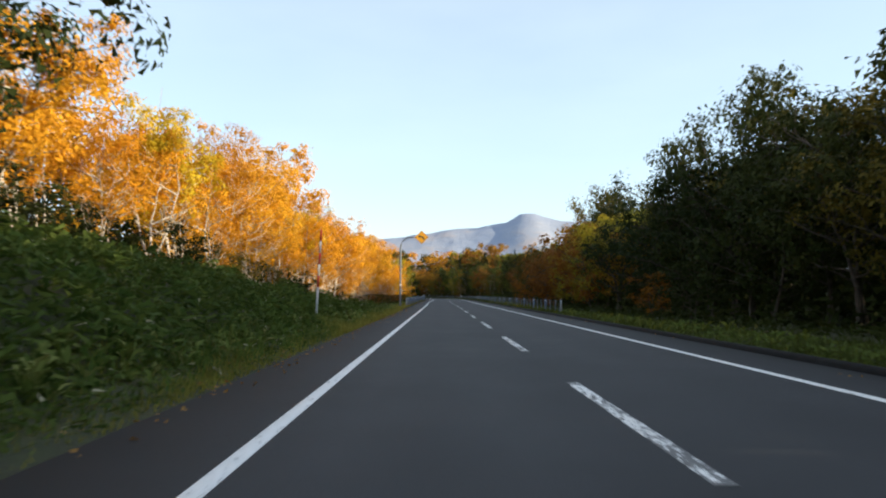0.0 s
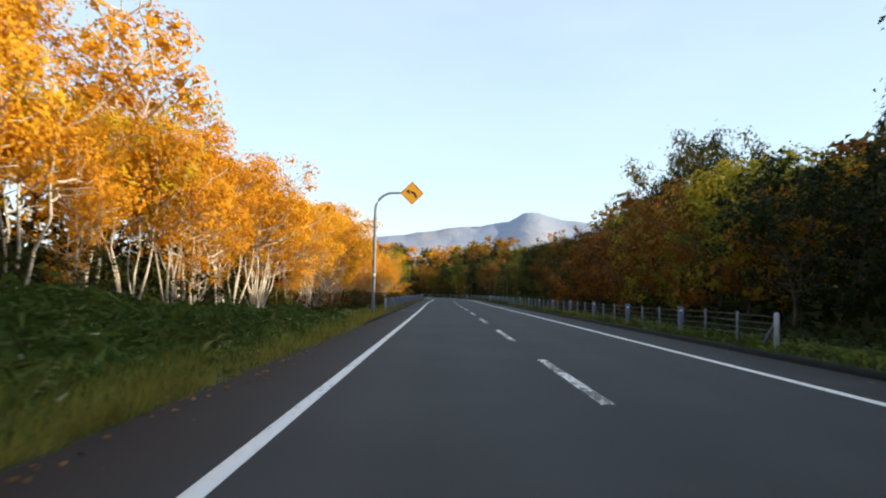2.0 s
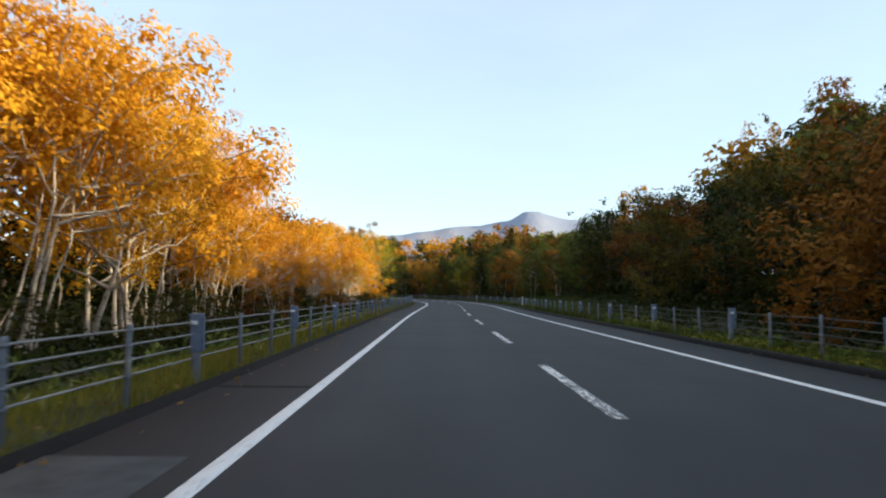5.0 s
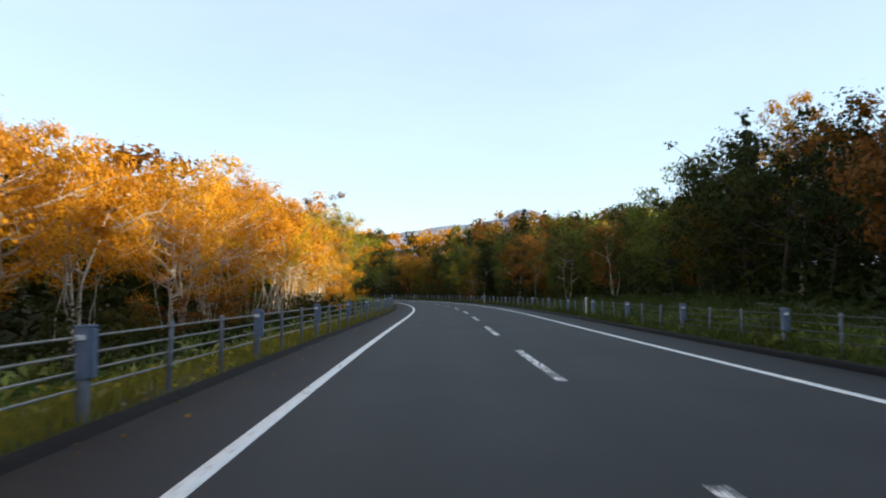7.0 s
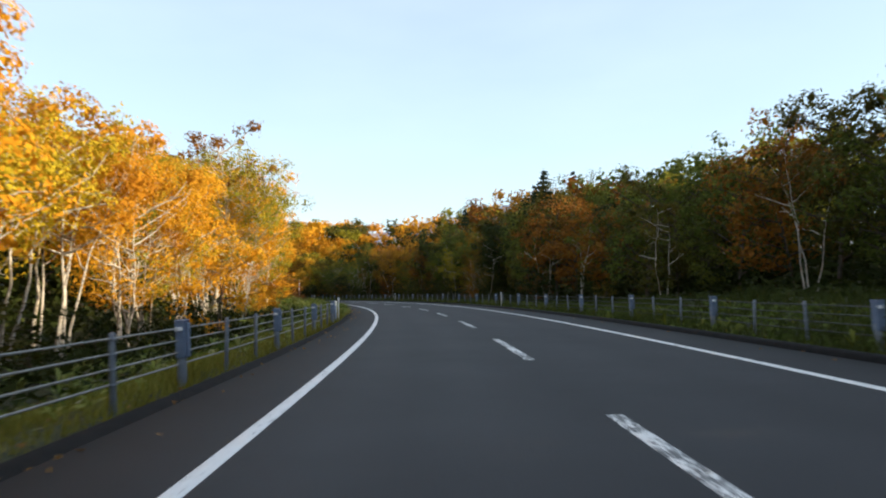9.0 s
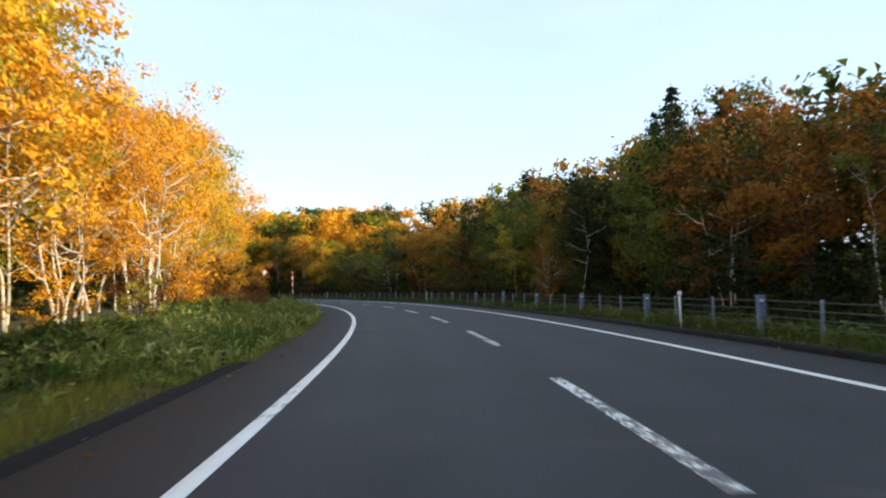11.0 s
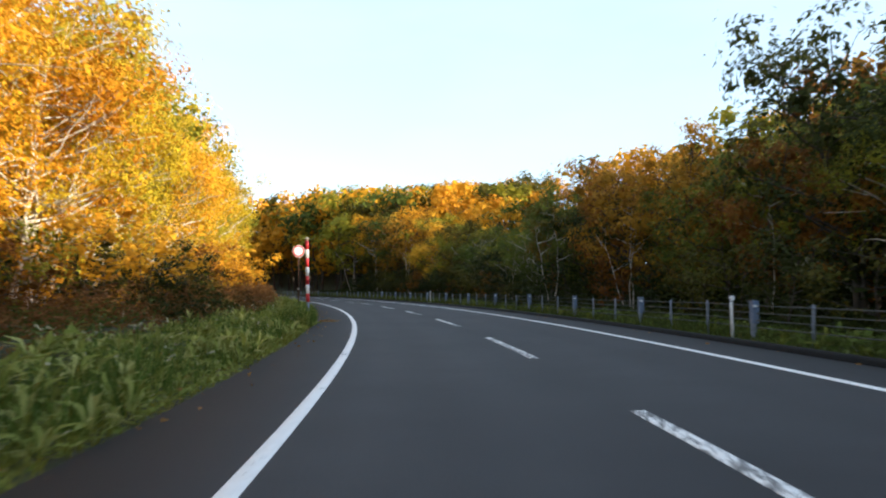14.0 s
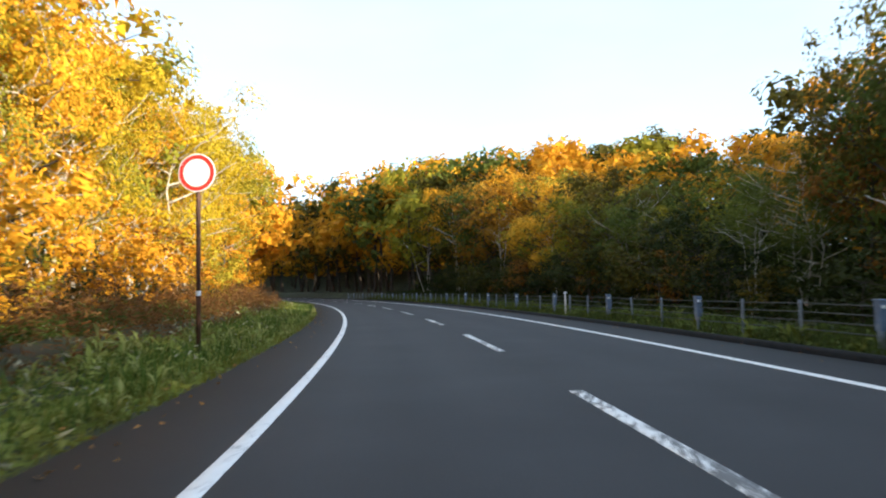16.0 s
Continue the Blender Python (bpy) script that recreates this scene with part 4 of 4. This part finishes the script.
for s, u, top, tint in ((80.5, 18.6, 13.0, "green"), (84.0, 20.4, 14.3, "olive"), (88.5, 19.2, 14.0, "green"), (92.5, 20.8, 14.2, "green"), (96.5, 19.6, 14.4, "olive"), (100.0, 21.0, 13.6, "green"), (104.5, 21.6, 12.6, "olive"), (109.0, 21.6, 13.4, "rust"), (114.0, 22.2, 13.2, "olive"), (119.0, 21.4, 13.0, "amber"), (124.0, 22.0, 12.6, "rust")):
    tree("broadleaf", rng.randrange(4), tint, s, u, top, rng.uniform(0, 360), (0, -2), 0.72, "towering behind its neighbours")
tree("small", 1, "rust", 66.5, 12.0, 7.6, 50, (0, 0), 1.0, "among the shady trees")
tree("broadleaf", 1, "moss", 242.6, 13.0, 8.8, 70, (0, -1), 0.8, "tallest beside the bend")
tree("broadleaf", 2, "olive", 245.6, 13.0, 9.6, 300, (0, 0), 0.65, "tallest beside the bend")
tree("broadleaf", 3, "rust", 239.5, 14.4, 9.8, 200, (0, 0), 0.75, "tallest beside the bend")
tree("broadleaf", 2, "moss", 258.0, 11.6, 5.6, 20, (0, 0), 1.25, "close behind the fence")
tree("broadleaf", 0, "olive", 263.5, 12.0, 8.2, 120, (0, 0), 1.0, "close behind the fence")
for s, top, tint in ((183.0, 9.4, "olive"), (186.4, 9.9, "green"), (189.6, 9.5, "moss"), (197.0, 9.3, "green"), (204.5, 8.6, "amber"), (210.2, 9.5, "moss"), (217.8, 10.0, "green"), (227.5, 8.9, "amber")):
    tree("broadleaf", rng.randrange(4), tint, s, 13.0 + rng.uniform(0, 0.8), top, rng.uniform(0, 360), (0, -2), 0.85, "tall beside the bend")
tree("broadleaf", 1, "olive", 193.5, 18.6, 12.6, 40, (0, -1), 0.75, "tall beside the bend")
tree("broadleaf", 3, "moss", 189.5, 19.2, 12.0, 210, (0, -1), 0.75, "tall beside the bend")
tree("small", 0, "rust", 72.0, 8.9, 4.8, 30, (0, 0), 1.2, "behind the guard fence")
tree("small", 2, "rust", 92.0, 9.4, 4.4, 30, (0, 0), 1.2, "behind the guard fence")
tree("sparse", 0, "orange", 131.0, 15.0, 10.9, 30, (0, 0), 0.7, "rising above the wood")
tree("sparse", 1, "olive", 226.0, 23.6, 12.8, 120, (0, 0), 0.85, "rising above the wood")
for s, u, top, k, wide in ((219.5, 18.3, 12.6, 0, 1.0), (137.2, 15.6, 10.9, 1, 1.25), (193.0, 16.5, 13.1, 0, 1.1), (192.5, 19.5, 13.0, 1, 1.1), (193.6, 15.6, 11.7, 1, 1.0), (292.0, 15.0, 13.0, 0, 1.0)):
    tree("spruce", k, "needle", s, u, top, rng.uniform(0, 360), (0, 0), wide, "rising above the wood")

# slim pale stems at the edge of the shady wood
s = 150.0
while s < 310:
    tree("pole", rng.randrange(3), right_tint(s), s, 10.4 + rng.uniform(0, 1.6), float(np.interp(s, RIGHT_S, RIGHT_TOP)) * rng.uniform(0.62, 0.82), rng.uniform(0, 360), (rng.uniform(-4, 4), rng.uniform(-5, 3)), 1.0, "at the wood's edge")
    s += rng.uniform(8.0, 15.0)

# shrubs under the trees
s = 6.0
while s < 280:
    if not 56 < s < 66:
        dark = s < 60
        tree("small", rng.randrange(3), rng.choice(["green", "green", "olive"] if dark else ["green", "olive", "green", "rust"] if s < 160 else ["orange", "orange", "gold", "rust", "lime"]),
             s, -9.0 - rng.uniform(0, 1.6), float(height(s, -9.5)) + (rng.uniform(0.5, 1.3) if s < 60 else rng.uniform(0.7, 1.9) if s < 185 else rng.uniform(1.5, 3.4)), rng.uniform(0, 360), (0, 0), rng.uniform(1.0, 1.5), "under the birches")
    s += rng.uniform(2.2, 4.5)
for s, top, tint in ((214.5, 2.6, "olive"), (217.5, 2.2, "green"), (221.0, 2.9, "green"), (224.5, 2.4, "olive"), (227.5, 2.8, "green"), (231.0, 2.2, "rust")):
    tree("small", rng.randrange(3), tint, s, -8.9 - rng.uniform(0, 0.8), top, rng.uniform(0, 360), (0, 0), 1.3, "under the birches")
low = random.Random(77)
for k in range(13):
    tree("small", k % 3, low.choice(["rust", "amber", "rust", "orange", "olive"]), 187.5 + 2.1 * k + low.uniform(-0.6, 0.6), -9.4 - low.uniform(0, 1.3), low.uniform(2.0, 3.3), low.uniform(0, 360), (0, 0), low.uniform(1.15, 1.5), "under the birches")
# dark shrubs added to stand in for shade at the trees' feet
s = 248.0
while s < 305:
    tree("small", rng.randrange(3), rng.choice(["green", "green", "olive"]), s, 9.6 + rng.uniform(0, 2.0), rng.uniform(2.2, 4.0), rng.uniform(0, 360), (0, 0), rng.uniform(1.1, 1.5), "under the shady trees")
    s += rng.uniform(1.4, 2.4)
s = 8.0
while s < 290:
    if s > 165 or rng.random() < 0.3:
        tree("small", rng.randrange(3), rng.choice(["green", "olive", "green", "rust"]), s, 9.2 + rng.uniform(0, 1.6),
             float(height(s, 9.8)) + rng.uniform(1.3, 3.2), rng.uniform(0, 360), (0, 0), rng.uniform(1.0, 1.4), "under the shady trees")
    s += rng.uniform(2.4, 4.6)


# ---- woods behind, one mass on each side ----
def woods(name, spots, label, seed):
    r = random.Random(seed)
    forms = [tree_arrays(200 + k, 9.0, 1, 0.22, 3.0, 10, 620, 0.45, 1.0, 4, 0.0, 0.13, False) for k in range(4)]
    mats = [BARK] + [LEAVES[t] for t in ("green", "olive", "rust", "orange", "gold", "lime", "moss", "amber")]
    rises = [float(np.percentile(leaf[0][:, 2], 99)) for _, leaf in forms]
    vs, fs, ix, base = [], [], [], 0
    for s, u, top, tint in spots:
        form = r.randrange(4)
        (wv, wf), (lv, lf) = forms[form]
        p = spot(s, u)
        g = (top - p.z) / rises[form]
        a = r.uniform(0, 6.28)
        rot = np.array([[math.cos(a), -math.sin(a), 0], [math.sin(a), math.cos(a), 0], [0, 0, 1]])
        w = g * r.uniform(0.95, 1.3)
        for v, f, m in ((wv, np.concatenate([wf[:, :3], wf[:, [0, 2, 3]]]), 0), (lv, lf, tint)):
            q = (v * np.array([w, w, g])) @ rot.T + np.array(p)
            vs.append(q)
            fs.append(f + base)
            ix.append(np.full(len(f), m))
            base += len(q)
    ob = link_mesh(name, mesh_of(name, np.concatenate(vs), np.concatenate(fs), mats, np.concatenate(ix)))
    return tagged(ob, label, "woods", kind="stuff")


left_spots, right_spots = [], []
s = -30.0
while s < 400:
    for u0 in (-18.5, -24.5):
        if s > 140 or u0 > -20:
            u = u0 - rng.uniform(0, 3)
            top = float(np.interp(s, LEFT_S, LEFT_TOP)) * rng.uniform(1.0, 1.18) + 0.06 * (-18 - u)
            left_spots.append((s + rng.uniform(-1.5, 1.5), u, top, rng.choice([4, 5, 5, 4, 6, 3])))
    s += 4.4
s = -60.0
while s < 470:
    rows = (20.5, 26.0, 33.0, 42.0) if s > 130 else (20.5, 25.0, 30.5, 37.0)
    for u0 in rows + ((12.0, 15.5) if s > 300 else ()):
        u = u0 + rng.uniform(0, 4)
        # mostly hidden rear rows before s = 226 made taller to shade the left trees
        top = min(float(np.interp(s, RIGHT_S, RIGHT_TOP)), 9.0 if s < 95 else 99) * (rng.uniform(0.92, 1.12) if s < 235 else rng.uniform(0.84, 1.0)) + (0.18 if s < 95 else 0.27 if s < 130 else 0.15 if s < 176 else 0.17 if s < 203 else 0.18 if s < 240 else 0.24 if s < 260 else 0.13) * (u - 12)
        top += 0.5 if u0 >= 33 and 195 < s < 240 else 5.5 if u0 >= 33 and 240 <= s < 275 else 0
        top += 2.0 if s > 292 else 1.5 if u0 < 30 and 180 < s < 226 else 0
        # leaf tints carry the light: sunlit golds past s = 250, shaded greens before
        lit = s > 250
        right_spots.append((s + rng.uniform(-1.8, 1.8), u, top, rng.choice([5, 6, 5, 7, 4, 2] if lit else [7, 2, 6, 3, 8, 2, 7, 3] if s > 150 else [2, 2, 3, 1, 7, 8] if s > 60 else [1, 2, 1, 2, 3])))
    s += 5.2
# wood across the bend, closing the view
for k in range(70):
    s = rng.uniform(310, 420)
    left_spots.append((s, rng.uniform(-16, -9.5), rng.uniform(14, 19), rng.choice([5, 4, 5, 6])))
woods("left_woods", left_spots, "dense golden and orange autumn woods behind the birches", 3)
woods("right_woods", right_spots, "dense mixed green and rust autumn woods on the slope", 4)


# ---- verge plants ----
def scatter(rng, n, s0, s1, u0, u1):
    return rng.uniform(s0, s1, n), rng.uniform(u0, u1, n)


def blades(name, zones, mats, label, seed):
    """Grass: one bent blade a triangle pair."""
    g = np.random.default_rng(seed)
    vs = []
    for s0, s1, u0, u1, per, tall, width in zones:
        n = int((s1 - s0) * abs(u1 - u0) * per)
        s, u = scatter(g, n, s0, s1, u0, u1)
        patchy = 0.5 + 0.5 * np.sin(s * 0.8 + 3 * np.sin(u * 1.3)) * np.sin(u * 2.1 + s * 0.23)
        keep = g.random(n) < 0.45 + 0.55 * patchy
        s, u, patchy = s[keep], u[keep], patchy[keep]
        n = len(s)
        x, y = plan(s, u)
        p = np.stack([x, y, height(s, u) - 0.02], -1)
        a = g.uniform(0, 2 * np.pi, n)
        L = tall * g.uniform(0.45, 1.25, n) * (0.6 + 0.6 * patchy)
        w = width * g.uniform(0.7, 1.3, n)
        side = np.stack([np.cos(a), np.sin(a), np.zeros(n)], -1) * w[:, None] * 0.5
        lean = g.uniform(0.1, 0.75, n)
        b = g.uniform(0, 2 * np.pi, n)
        way = np.stack([np.cos(b) * lean, np.sin(b) * lean, np.ones(n)], -1)
        way /= np.linalg.norm(way, axis=1)[:, None]
        tip = p + way * L[:, None]
        tip[:, 2] -= lean * L * 0.15
        vs.append(np.stack([p - side, p + side, tip], 1).reshape(-1, 3))
    v = np.concatenate(vs)
    ob = link_mesh(name, mesh_of(name, v, np.arange(len(v)).reshape(-1, 3), mats))
    return tagged(ob, label, "grass", kind="stuff")


def leafy(name, zones, mat, label, seed, category, slim=0.26):
    """Low leafy cover: pointed leaves at every height of the growth."""
    g = np.random.default_rng(seed)
    vs, fs, base = [], [], 0
    for s0, s1, u0, u1, per, tall, leaf in zones:
        n = int((s1 - s0) * abs(u1 - u0) * per)
        s, u = scatter(g, n, s0, s1, u0, u1)
        mound = 0.5 + 0.5 * np.sin(s * 1.1 + 2 * np.sin(u * 0.9)) * np.cos(u * 1.7 - s * 0.4)
        fine = 0.5 + 0.5 * np.sin(s * 3.3 + 1.7 * np.sin(2.1 * u)) * np.sin(4.1 * u + 0.9 * s)
        mound = 0.55 * mound + 0.45 * fine
        x, y = plan(s, u)
        edge = np.clip(np.minimum(np.abs(u - u0), np.abs(u - u1)) / 0.7, 0.25, 1)
        z = height(s, u) + tall * (0.18 + 1.0 * mound ** 1.4) * edge * g.random(n) ** 0.6
        c = np.stack([x, y, z], -1)
        v, f = leaf_arrays(g, c, leaf, slim, 0.45)
        vs.append(v)
        fs.append(f + base)
        base += len(v)
    ob = link_mesh(name, mesh_of(name, np.concatenate(vs), np.concatenate(fs), [mat]))
    return tagged(ob, label, category, kind="stuff")


def rosettes(name, zones, mat, label, seed, category):
    """Separate leafy plants: arching leaves that rise and spread from each foot."""
    g = np.random.default_rng(seed)
    vs, fs, base = [], [], 0
    for s0, s1, u0, u1, per, leaves, size, slim, upright in zones:
        n = int((s1 - s0) * abs(u1 - u0) * per)
        s, u = scatter(g, n, s0, s1, u0, u1)
        thick = np.sin(s * 0.7 + 2.2 * np.sin(u * 0.8)) * np.sin(u * 1.9 + s * 0.31)
        keep = g.random(n) < 0.6 + 0.4 * thick
        s, u, thick = s[keep], u[keep], thick[keep]
        n = len(s)
        x, y = plan(s, u)
        foot = np.repeat(np.stack([x, y, height(s, u)], -1), leaves, 0)
        L = np.repeat(size * g.uniform(0.6, 1.15, n) * (1 + 0.25 * thick), leaves) * g.uniform(0.65, 1.2, n * leaves)
        a = g.uniform(0, 2 * np.pi, n * leaves)
        tilt = g.uniform(0.25, 1.15, n * leaves) * upright
        out = np.stack([np.cos(a), np.sin(a), np.zeros_like(a)], -1)
        side = np.stack([-np.sin(a), np.cos(a), g.normal(0, 0.25, len(a))], -1) * (L * slim * 0.5)[:, None]
        rise = np.array([0, 0, 1.0])
        start = foot + out * 0.02 + rise * (L * g.uniform(0, 0.45, len(a)))[:, None]
        mid = start + out * (L * 0.45 * np.sin(tilt))[:, None] + rise * (L * 0.5 * np.cos(tilt))[:, None]
        tip = mid + out * (L * 0.48 * np.sin(tilt + 0.5))[:, None] + rise * (L * 0.42 * np.cos(tilt + 0.75))[:, None]
        v = np.stack([start, mid - side, mid + side, tip], 1).reshape(-1, 3)
        k = np.arange(len(a))[:, None] * 4
        vs.append(v)
        fs.append(np.concatenate([k + np.array([0, 1, 2]), k + np.array([1, 3, 2])]) + base)
        base += len(v)
    ob = link_mesh(name, mesh_of(name, np.concatenate(vs), np.concatenate(fs), [mat]))
    return tagged(ob, label, category, kind="stuff")


blades("verge_grass", [(-5, 30, -6.4, -4.72, 240, 0.17, 0.02), (74, 168, -6.5, -4.9, 300, 0.22, 0.024), (30, 168, -4.98, -4.6, 130, 0.10, 0.018), (164, 290, -6.2, -4.66, 300, 0.17, 0.02),],
       [LEAVES["grass"]], "green and straw-coloured verge grass along the road", 5)
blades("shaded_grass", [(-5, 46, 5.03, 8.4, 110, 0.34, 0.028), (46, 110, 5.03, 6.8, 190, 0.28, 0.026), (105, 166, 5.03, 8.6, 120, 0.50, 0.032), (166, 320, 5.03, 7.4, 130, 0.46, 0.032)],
       [LEAVES["shade_grass"]], "uneven dark green grass under the guard fence, darkened for shade", 17)
leafy("shaded_herbs", [(-5, 110, 5.1, 7.4, 55, 0.34, 0.17), (110, 320, 5.1, 7.8, 60, 0.42, 0.18)], LEAVES["bamboo"], "dark green broad-leaved herbs among the shaded grass", 18, "herbs", 0.4)
leafy("dwarf_bamboo", [(-2, 60, -10.8, -5.6, 130, 0.74, 0.27), (56, 168, -6.9, -6.0, 60, 0.35, 0.2), (165, 285, -10.4, -8.0, 110, 0.42, 0.24), (-2, 60, -5.8, -4.85, 90, 0.2, 0.17)],
      LEAVES["bamboo"], "thick green dwarf bamboo covering the left bank", 6, "dwarf bamboo")
leafy("verge_herbs", [(165, 188, -8.2, -5.4, 60, 0.55, 0.20), (188, 222, -7.2, -5.4, 55, 0.5, 0.20), (222, 285, -6.9, -5.4, 60, 0.45, 0.18), (164, 285, -5.8, -4.72, 230, 0.26, 0.16), (219.8, 223.0, -6.2, -4.5, 130, 1.0, 0.18)], LEAVES["meadow"], "lush green leafy herbs on the verge of the bend", 16, "herbs")
leafy("forest_undergrowth", [(-20, 165, 8.2, 13.0, 12, 0.5, 0.28), (165, 320, 8.2, 13.0, 26, 0.6, 0.30), (46, 110, 6.6, 8.6, 60, 0.4, 0.22)], LEAVES["green"], "dark green undergrowth behind the guard fence", 7, "undergrowth", 0.45)
# dark leaves stand in for the woods' shade; tall deep zones block the sky
leafy("wood_undergrowth", [(56, 168, -13.2, -6.9, 20, 0.6, 0.26), (-20, 320, 12.0, 20.0, 20, 3.4, 0.46), (-5, 222, -20.0, -13.2, 24, 4.6, 0.50), (222, 300, -20.0, -12.6, 26, 3.8, 0.46), (-30, 330, 20.0, 46.0, 3.6, 7.5, 1.0), (214, 236, -11.0, -7.2, 70, 1.0, 0.2)], LEAVES["green"], "leafy undergrowth filling the woods on both sides, darkened for shade", 19, "undergrowth", 0.45)
leafy("red_brown_weeds", [(230, 272, -9.8, -6.5, 130, 1.45, 0.17), (222, 230, -10.5, -6.8, 130, 1.6, 0.17), (214, 222, -10.5, -7.2, 110, 1.15, 0.17), (186, 214, -11.2, -7.2, 120, 1.05, 0.18)], LEAVES["weed"], "tall withered red-brown weeds along the wood's edge", 8, "weeds", 0.18)
leafy("yellow_herbs", [(82, 92, 5.1, 6.3, 90, 0.22, 0.13), (64, 74, 5.1, 6.6, 90, 0.3, 0.14), (92, 126, -6.6, -5.0, 16, 0.3, 0.14)], LEAVES["lime"], "low yellow-green herbs on the verge", 9, "herbs", 0.5)


blades("tall_verge_grass", [(164, 188, -7.8, -4.9, 70, 0.55, 0.04), (188, 222, -7.0, -4.9, 70, 0.5, 0.04), (222, 285, -6.9, -4.9, 90, 0.45, 0.035), (-2, 56, -6.6, -5.0, 60, 0.4, 0.03), (219.8, 223.0, -5.7, -4.62, 280, 0.95, 0.035)], [LEAVES["meadow"]], "tall bright green grass tufts among the herbs", 23)
blades("straw_grass", [(26, 76, -6.9, -4.72, 560, 0.26, 0.026), (76, 165, -5.9, -4.9, 130, 0.24, 0.02), (10, 40, -5.4, -4.7, 160, 0.18, 0.02)], [LEAVES["straw"]], "yellowed straw-coloured verge grass beside the shoulder", 15)


def fallen_leaves():
    g = np.random.default_rng(11)
    cs = []
    for s0, s1, u0, u1, n in ((-5, 290, -4.58, -4.0, 450), (-5, 290, -5.4, -4.5, 700), (222.6, 224.2, -4.5, -3.75, 130), (10, 60, -4.7, -4.3, 250), (-5, 290, 4.2, 4.72, 200)):
        s, u = scatter(g, n, s0, s1, u0, u1)
        x, y = plan(s, u)
        cs.append(np.stack([x, y, np.where(np.abs(u) < 4.58, 0.012, height(s, u) + 0.06)], -1))
    v, f = leaf_arrays(g, np.concatenate(cs), 0.06, 0.7, 0.85)
    ob = link_mesh("fallen_leaves", mesh_of("fallen_leaves", v, f, [LEAVES["litter"]]))
    return tagged(ob, "scattered brown fallen leaves on the road shoulder", "leaf litter", kind="stuff")


fallen_leaves()
rosettes("broad_herbs", [(164, 188, -8.4, -4.75, 7.0, 12, 0.38, 0.15, 0.9), (188, 222, -7.2, -4.75, 7.0, 12, 0.38, 0.15, 0.9), (222, 285, -7.0, -4.75, 7.0, 12, 0.32, 0.15, 0.9), (164, 190, -10.4, -8.4, 4.0, 11, 0.44, 0.16, 0.9), (74, 166, -6.6, -5.1, 1.2, 9, 0.26, 0.22, 1.0), (219.8, 223.2, -5.9, -4.62, 14, 12, 0.62, 0.11, 0.6)], LEAVES["meadow"], "bright green broad-leaved plants in clumps on the verge", 31, "herbs")
rosettes("bamboo_clumps", [(-2, 66, -10.6, -5.3, 7.0, 11, 0.32, 0.18, 1.05), (56, 166, -9.5, -6.4, 3.0, 10, 0.36, 0.18, 1.0)], LEAVES["bamboo"], "arching dwarf bamboo plants in clumps on the bank", 32, "dwarf bamboo")
rosettes("shoulder_weeds", [(20, 300, 5.05, 7.2, 2.2, 9, 0.34, 0.2, 1.0)], LEAVES["moss"], "green weeds in clumps under the guard fence", 33, "weeds")
leafy("withered_leaves", [(-2, 62, -9.0, -4.9, 1.8, 0.75, 0.13), (165, 285, -8.2, -4.8, 4.0, 0.6, 0.13), (74, 165, -7.5, -5.0, 1.5, 0.35, 0.11)], LEAVES["pale"], "pale withered leaves among the green verge plants", 41, "herbs", 0.3)
